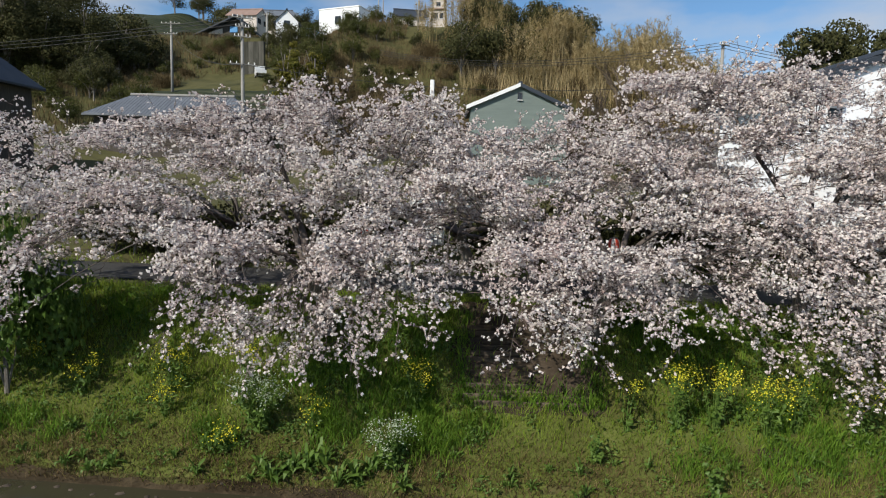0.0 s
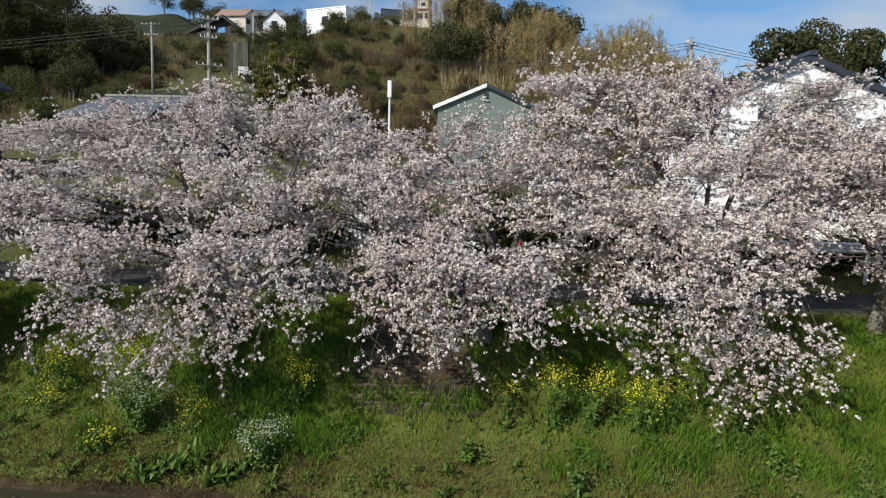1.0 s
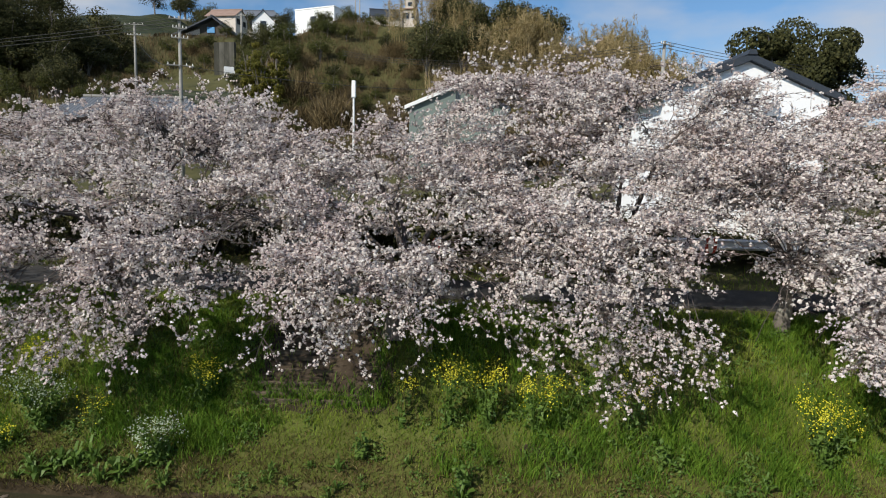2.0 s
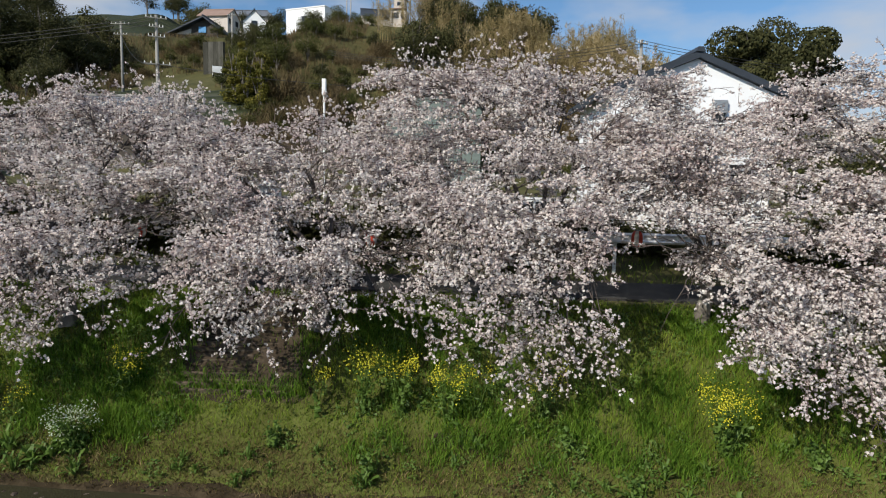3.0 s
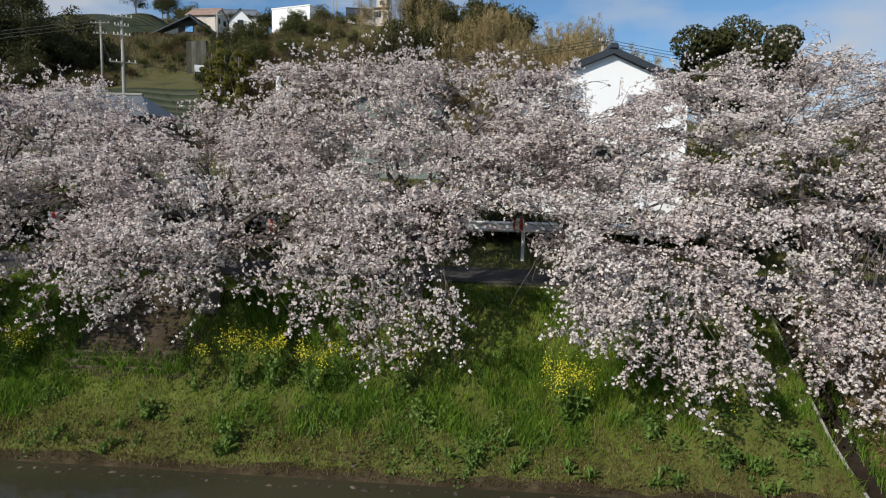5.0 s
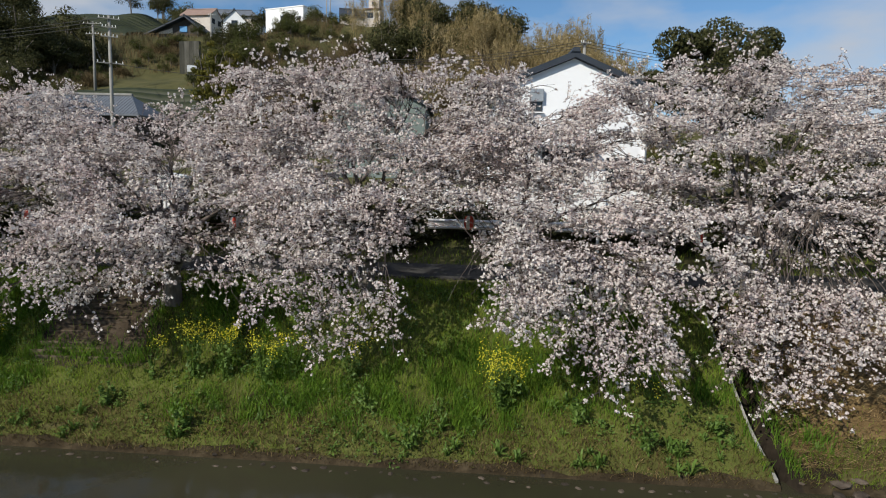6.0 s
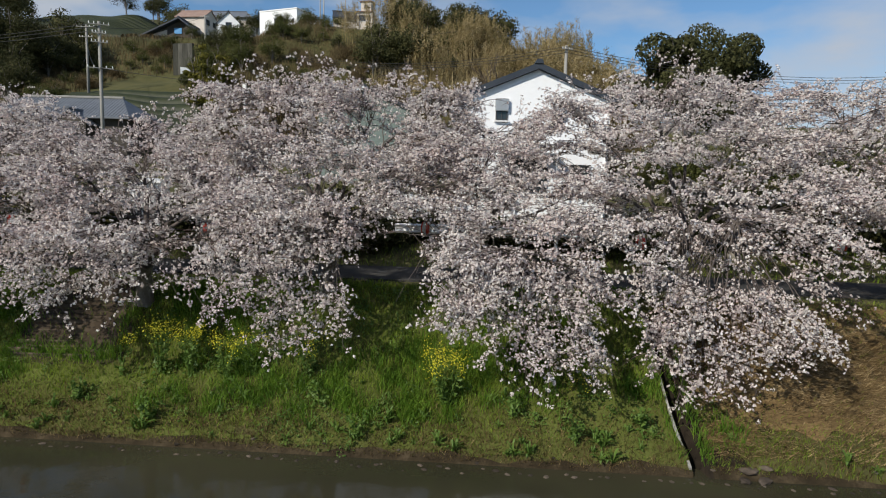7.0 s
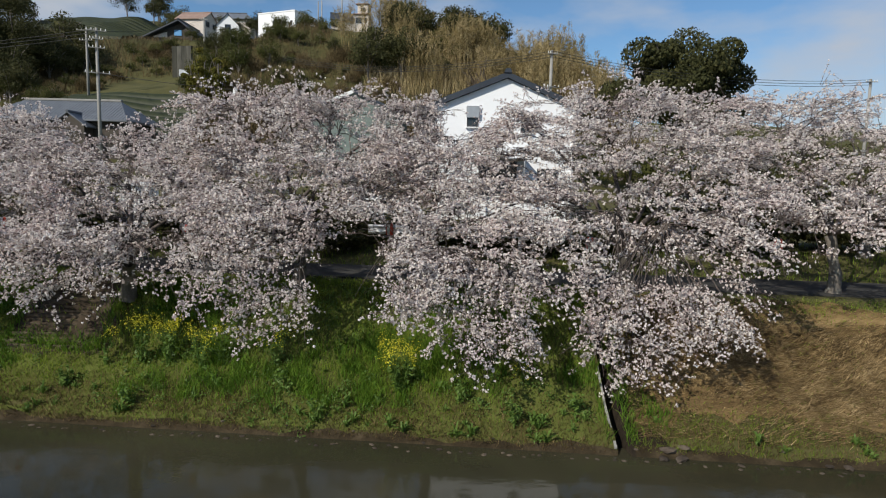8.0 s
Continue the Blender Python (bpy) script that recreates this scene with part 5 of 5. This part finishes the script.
# ---- trees and brush of the hill ----
def lobed_crown(rng, centre, radii, lobes, leaves, size, flat=0.8, fuzz=(0.6, 1.12), lobe=(0.22, 0.42)):
    """Leaves on the skins of many small lobes; ragged, with gaps."""
    c = unit(rng.normal(size=(lobes, 3))) * rng.uniform(0.35, 0.95, (lobes, 1)) * np.array(radii)
    c[:, 2] = np.abs(c[:, 2]) * 1.0 - radii[2] * 0.25 * rng.uniform(0, 1, lobes)
    rad = rng.uniform(*lobe, lobes) * min(radii)
    k = rng.integers(0, lobes, leaves)
    d = unit(rng.normal(size=(leaves, 3)))
    p = c[k] + d * rad[k][:, None] * rng.uniform(*fuzz, (leaves, 1)) * np.array([1.15, 1.15, flat]) + np.array(centre)
    return flakes(rng, p, d + rng.normal(0, 0.5, d.shape), rng.uniform(0.6, 1.3, leaves) * size)


def plain_tree(name, seed, height, spread, mat, leaves, size, label, category="tree", stem=0.35, lobes=26, group="", fuzz=(0.6, 1.12), lobe=(0.22, 0.42)):
    rng = np.random.default_rng(seed)
    e = thing(name, (0, 0, 0), label, category, group)
    tr = curve(np.array([0, 0, -0.6]), np.array([0.1, 0, height * stem * 0.6]), np.array([rng.normal(0, 0.2), rng.normal(0, 0.2), height * 0.72]), 7)
    pieces = [tube_np(tr, np.linspace(height * 0.03, height * 0.008, 7), 6)]
    for k in range(5):
        a = 2 * np.pi * k / 5 + rng.uniform(-0.3, 0.3)
        end = np.array([np.cos(a) * spread * 0.7, np.sin(a) * spread * 0.7, height * rng.uniform(0.5, 0.85)])
        pieces.append(tube_np(curve(tr[2 + k % 3], end * np.array([0.4, 0.4, 0.8]), end, 4), np.linspace(height * 0.014, height * 0.003, 4), 4))
    v, f = join_np(pieces)
    mesh_np("trunk", v, f, M_BARK, e)
    v, f = lobed_crown(rng, (0, 0, height * (0.30 + 0.35 * stem)), (spread, spread, height * (0.68 - 0.33 * stem)), lobes, leaves, size, fuzz=fuzz, lobe=lobe)
    v[:, 2] = np.maximum(v[:, 2], 0.05)
    mesh_np("crown", v, f, mat, e)
    return e


def bamboo_clump(seed, height, label):
    rng = np.random.default_rng(seed)
    e = thing("bamboo_clump", (0, 0, 0), label, "bamboo", "bamboo along the ridge")
    tubes, cc = [], []
    for k in range(18):
        x_, y_ = rng.normal(0, 1.1, 2)
        lean = rng.normal(0, 0.7, 2)
        hh = height * rng.uniform(0.65, 1.1)
        line = curve(np.array([x_, y_, -0.4]), np.array([x_, y_, hh * 0.7]), np.array([x_ + lean[0], y_ + lean[1], hh]), 6)
        tubes.append(tube_np(line, np.linspace(0.035, 0.006, 6), 4))
        s = rng.uniform(0.15, 1.0, 80) ** 0.8
        q = s * 5
        i = np.minimum(q.astype(int), 4)
        cc.append(line[i] + (line[i + 1] - line[i]) * (q - i)[:, None] + rng.normal(0, 0.3, (80, 3)) * np.array([1, 1, 0.7]) * (1.2 - 0.8 * s)[:, None])
    v, f = join_np(tubes)
    mesh_np("culm", v, f, M_BAMBOO, e)
    cc = np.concatenate(cc)
    cc[:, 2] = np.maximum(cc[:, 2], 0.1)
    d = unit(rng.normal(0, 0.55, cc.shape) + np.array([0, 0, 0.55])) * rng.uniform(0.25, 0.75, (len(cc), 1))
    w = unit(np.cross(d, rng.normal(size=d.shape))) * rng.uniform(0.02, 0.045, (len(cc), 1))
    v, f = np.stack([cc - w, cc + w, cc + d], 1).reshape(-1, 3), np.arange(3 * len(cc)).reshape(-1, 3)
    mesh_np("foliage", v, f, M_BAMBOO, e)
    return e


def dry_bush(seed, height, spread):
    """A thicket of thin upright stems and side twigs."""
    rng = np.random.default_rng(seed)
    e = thing("dry_bush", (0, 0, 0), "dry brown brush on the hillside", "bush", "dry bushes on the hill")
    k = 1700
    a, q = rng.uniform(0, 2 * np.pi, k), np.sqrt(rng.uniform(0, 1, k))
    out = np.stack([np.cos(a), np.sin(a), np.zeros(k)], 1) * (q * spread)[:, None]
    p = out * 0.9 + np.array([0, 0, 1.0]) * (rng.uniform(-0.1, 0.85, k) * height * (1 - 0.55 * q * q))[:, None]
    d = unit(out * 0.25 + rng.normal(0, 0.35, (k, 3)) + np.array([0, 0, 0.8])) * rng.uniform(0.25, 0.8, (k, 1))
    w = unit(np.cross(d, rng.normal(size=d.shape))) * rng.uniform(0.015, 0.035, (k, 1))
    p[:, 2] = np.maximum(p[:, 2], 0.0)
    mesh_np("foliage", np.stack([p - w, p + w, p + d], 1).reshape(-1, 3), np.arange(3 * k).reshape(-1, 3), M_LEAF_BROWN, e)
    tubes = []
    for a in rng.uniform(0, 2 * np.pi, 12):
        end = np.array([np.cos(a) * spread * 0.7, np.sin(a) * spread * 0.7, height * rng.uniform(0.6, 1.0)])
        tubes.append(tube_np(curve(np.array([0, 0, -0.3]), end * np.array([0.3, 0.3, 0.7]), end, 4), np.linspace(0.03, 0.008, 4), 4))
    v, f = join_np(tubes)
    mesh_np("branch", v, f, M_TIMBER, e)
    return e


protos = {
    "dark": [plain_tree("evergreen_tree", 300 + k, 6.5, 3.0, M_LEAF_DARK, 2600, 0.16, "dark evergreen tree on the hillside", group="trees on the hill") for k in range(3)],
    "olive": [plain_tree("hillside_tree", 310 + k, 5.0, 2.5, M_LEAF_OLIVE, 2400, 0.135, "olive-green bushy tree on the hillside", stem=0.2, group="trees on the hill") for k in range(3)],
    "brown": [dry_bush(320 + k, 2.6, 1.7) for k in range(4)],
    "gold": [plain_tree("yellow_green_tree", 330 + k, 8.0, 1.5, M_LEAF_GOLD, 3200, 0.15, "yellow-green evergreen tree on the slope", stem=-0.55, group="trees on the hill") for k in range(2)],
    "tall": [plain_tree("evergreen_tree", 350 + k, 15.0, 6.2, M_LEAF_DARK, 12000, 0.18, "tall dark evergreen tree at the valley side", lobes=60, stem=0.2, group="trees on the hill", lobe=(0.16, 0.3)) for k in range(2)],
    "bamboo": [bamboo_clump(340 + k, 6.6, "feathery straw-coloured bamboo clump on the ridge") for k in range(3)],
}
used = {k: 0 for k in protos}
hr = random.Random(77)


def plant(kind, x_, y_, scale):
    """Sets a copy of one of a kind on the ground; the first ones are the models themselves."""
    i = used[kind]
    used[kind] += 1
    src = protos[kind][i % len(protos[kind])]
    m = pose(x_, y_, float(land(x_, y_)) - 0.1, 0, 0, hr.uniform(0, 360))
    if i < len(protos[kind]):
        src.matrix_world = m @ Matrix.Scale(scale, 4)
    else:
        c = copy_thing(src, m)
        c.scale = (scale, scale, scale * hr.uniform(0.85, 1.2))


def wood(kind, count, x0, x1, y0, y1, s0, s1, avoid=()):
    for _ in range(count):
        for _try in range(20):
            x_, y_ = hr.uniform(x0, x1), hr.uniform(y0, y1)
            if not any(a <= x_ <= b and c <= y_ <= d for a, b, c, d in avoid):
                break
        plant(kind, x_, y_, hr.uniform(s0, s1))


HOMES = ((-25, -18, 60, 80), (-41, -27, 82, 101), (-60, -44, 128, 152), (-41, -33, 120, 138), (-30, -19, 114, 134), (-20, -9, 120, 134), (-9, 0, 100, 114), (-35, -18, 52, 66), (-1, 10, 44, 60))
OUTLOOK = HOMES + ((-52, -27, 82, 128),)
wood("dark", 44, -88, -50, 84, 112, 0.8, 1.5, OUTLOOK)
wood("olive", 14, -84, -50, 78, 108, 0.7, 1.2, OUTLOOK)
wood("olive", 16, -52, -38, 86, 120, 0.3, 0.55, HOMES)
wood("brown", 16, -54, -40, 84, 118, 0.5, 0.9, HOMES)
wood("gold", 6, -21.8, -17.6, 75, 79, 0.95, 1.2)
wood("brown", 9, -17, -9, 70, 79, 1.2, 1.9, HOMES)
wood("dark", 12, -58, -42, 74, 84, 0.5, 0.8, HOMES)
wood("olive", 8, -60, -40, 70, 80, 0.6, 0.9, HOMES)
# These four stands are added to block bright horizon sky between the crowns.
wood("dark", 20, 40, 96, 50, 64, 0.9, 1.3)
wood("dark", 12, 25, 46, 42, 50, 0.65, 0.95)
wood("olive", 14, 24, 60, 40, 48, 0.6, 0.95)
wood("olive", 18, 40, 100, 46, 60, 0.9, 1.4)
wood("olive", 9, -27, -14, 88, 98, 0.7, 1.1, HOMES)
wood("tall", 7, -70, -55, 85, 94, 0.85, 1.05, OUTLOOK)
wood("olive", 14, -26, 6, 74, 100, 0.3, 0.6, HOMES)
wood("dark", 8, -20, 12, 72, 98, 0.3, 0.5, HOMES)
wood("dark", 5, -0.3, 7.5, 86, 91, 1.0, 1.35)
wood("olive", 8, -18, -6, 66, 84, 0.4, 0.7, HOMES)
wood("dark", 6, -36, -28, 112, 121, 0.5, 0.8, HOMES)
wood("olive", 14, -24, -8, 98, 118, 0.4, 0.7, HOMES)
wood("olive", 18, 0, 20, 88, 104, 0.6, 1.0, HOMES)
wood("dark", 12, 2, 20, 96, 106, 0.8, 1.2, HOMES)
wood("brown", 90, -24, 24, 62, 98, 0.5, 1.1, HOMES)
wood("brown", 20, 18, 36, 66, 90, 0.8, 1.4, HOMES)
wood("bamboo", 40, 4, 34, 84, 97, 0.75, 1.15, HOMES)
wood("bamboo", 14, -8, 12, 98, 106, 0.7, 1.0, HOMES)
wood("bamboo", 26, 24, 38, 80, 97, 0.9, 1.3, HOMES)
wood("olive", 8, -46, -38, 66, 76, 0.4, 0.7, HOMES)
wood("olive", 12, 8, 34, 50, 62, 0.4, 0.7, HOMES)
wood("brown", 16, 8, 36, 52, 66, 0.6, 1.0, HOMES)
wood("dark", 14, -78, -30, 150, 170, 0.8, 1.3, HOMES)
wood("dark", 16, -104, -84, 112, 150, 1.0, 1.6, HOMES)
wood("brown", 16, -84, -46, 84, 110, 1.2, 2.0, HOMES)
wood("olive", 14, -44, -10, 112, 128, 0.5, 0.8, HOMES)

big = plain_tree("evergreen_tree", 400, 17.0, 8.0, M_LEAF_DARK, 52000, 0.19, "large dark evergreen tree standing alone beyond the houses", stem=0.25, lobes=40, fuzz=(0.7, 1.03), lobe=(0.15, 0.29))
big.matrix_world = pose(35.9, 61.0, 6.3) @ Matrix.Diagonal((0.95, 0.95, 1.13, 1))
shrub = plain_tree("leafy_shrub", 410, 3.0, 2.0, M_WEED, 5200, 0.10, "leafy green shrub on the bank beneath the blossom", "shrub", 0.15, 40)
shrub.matrix_world = pose(-10.0, 13.0, float(land(-10.0, 13.0)) - 0.1) @ Matrix.Diagonal((0.85, 0.8, 1.65, 1))


# Partly added: the row stands in for deep shade behind the crowns.
hedge = plain_tree("evergreen_shrub", 415, 2.4, 1.5, M_LEAF_DARK, 1500, 0.13, "dark evergreen shrub filling the shade behind the path", "shrub", 0.1, 30, group="shrubs behind the path")
hedge.matrix_world = pose(-11.5, 21.4, 3.4)
r = random.Random(19)
for k in range(46):
    x_ = -13.0 + 1.15 * k
    if -2.0 < x_ < -0.2:
        continue
    y_ = 21.6 + r.uniform(-0.6, 0.9) + (0.5 if 9 < x_ < 14 else -0.4 if 14 <= x_ < 19.5 else 0)
    c = copy_thing(hedge, pose(x_, y_, float(land(x_, y_)) - 0.1, 0, 0, r.uniform(0, 360)))
    # Low ones before the white house are added to cover its bright wall.
    c.scale = (r.uniform(0.8, 1.1), r.uniform(0.8, 1.1), r.uniform(0.45, 0.65) if 8 < x_ < 19.5 else r.uniform(0.8, 1.35))
store = thing("garden_shed", (-1.1, 22.9, 3.5), "small white corrugated metal garden shed", "shed")
part("wall", boxes((-0.65, 0, -0.2, 0.65, 0.9, 2.2), bevel=0.01), M_TRIM, store)
part("roof", prism([(-0.72, 2.2), (0.72, 2.2), (0.72, 2.28), (0, 2.4), (-0.72, 2.28)], -0.08, 1.0), M_TRIM, store)
for k in range(8):
    part("rib", boxes((-0.6 + 0.17 * k - 0.02, -0.025, 0.0, -0.6 + 0.17 * k + 0.02, -0.002, 2.16)), M_STEEL, store)


def bare_tree(seed, at, height, label):
    rng = np.random.default_rng(seed)
    e = thing("bare_tree", at, label, "tree", "bare trees below the bamboo")
    pieces = []

    def grow(p, d, ln, r, depth):
        q = p + d * ln
        mid = (p + q) / 2 + rng.normal(0, ln * 0.06, 3)
        pieces.append(tube_np(curve(p, mid, q, 4), np.linspace(r, r * 0.6, 4), 4))
        if depth:
            for _ in range(3):
                grow(p + (q - p) * rng.uniform(0.55, 1.0), unit(d + rng.normal(0, 0.42, 3) + np.array([0, 0, 0.15])), ln * rng.uniform(0.5, 0.8), r * 0.55, depth - 1)
    grow(np.array([0, 0, -0.3]), np.array([0.05, 0, 1.0]), height * 0.42, height * 0.022, 4)
    v, f = join_np(pieces)
    mesh_np("branch", v, f, M_TIMBER, e)
    return e


for k, (x_, y_, h_) in enumerate(((13.4, 60, 9.5), (16.0, 62, 11.0), (19.2, 63, 11.0), (12.0, 57, 7.0))):
    bare_tree(420 + k, (x_, y_, float(land(x_, y_))), h_, "leafless pale-branched tree in front of the bamboo")

# rough growth over the slopes
rng = np.random.default_rng(9)


def slope_growth(count, x0, x1, y0, y1, h0, h1, width, mat, name, label, keep_out=()):
    x, y = rng.uniform(x0, x1, count), rng.uniform(y0, y1, count)
    ok = np.ones(count, bool)
    for a, b, c, d in keep_out:
        ok &= ~((x > a) & (x < b) & (y > c) & (y < d))
    x, y = x[ok], y[ok]
    hh = rng.uniform(h0, h1, len(x)) * (0.5 + patchy(x, y, 0.35, 1.0))
    v, f = blades(rng, x, y, hh, rng.uniform(0.5, 1.2, len(x)) * width, rng.uniform(0.1, 0.6, len(x)))
    return tagged(mesh_np(name, v, f, mat), label, "brush", kind="stuff")


FIELDS = HOMES + ((-84, -56, 126, 158), (-41, -17, 58, 84))
slope_growth(52000, -26, 36, 58, 108, 0.4, 1.2, 0.06, M_SLOPE, "slope_brush", "tangled brown and olive brush over the slope", FIELDS)
slope_growth(11000, 0, 44, 82, 100, 1.2, 3.6, 0.06, M_BAMBOO, "bamboo_thicket", "thicket of straw-coloured bamboo on the ridge", FIELDS)
slope_growth(36000, -85, -24, 60, 130, 0.5, 1.2, 0.07, M_SLOPE, "slope_brush", "rough olive and brown growth on the valley side", FIELDS)

# tea terraces
tea = thing("tea_field", (0, 0, 0), "clipped rows of tea bushes on a green terrace", "field")
for x0, x1, y0, y1 in ((-40, -18, 61, 84), (-84, -56, 126, 158)):
    for k in range(int((y1 - y0) / 1.8)):
        yy = y0 + 1.8 * k
        xs = np.arange(x0, x1 + 0.1, 1.5)
        pr = [(-0.72, 0.0), (-0.62, 0.62), (0.0, 0.82), (0.62, 0.62), (0.72, 0.0)]
        v = np.array([(x_, yy + a, float(land(x_, yy + a)) - 0.15 + b) for x_ in xs for a, b in pr])
        f = np.array([(5 * i + j, 5 * i + j + 1, 5 * i + 6 + j, 5 * i + 5 + j) for i in range(len(xs) - 1) for j in range(4)])
        mesh_np("hedge_row", v, f, M_TEA, tea, smooth=True)
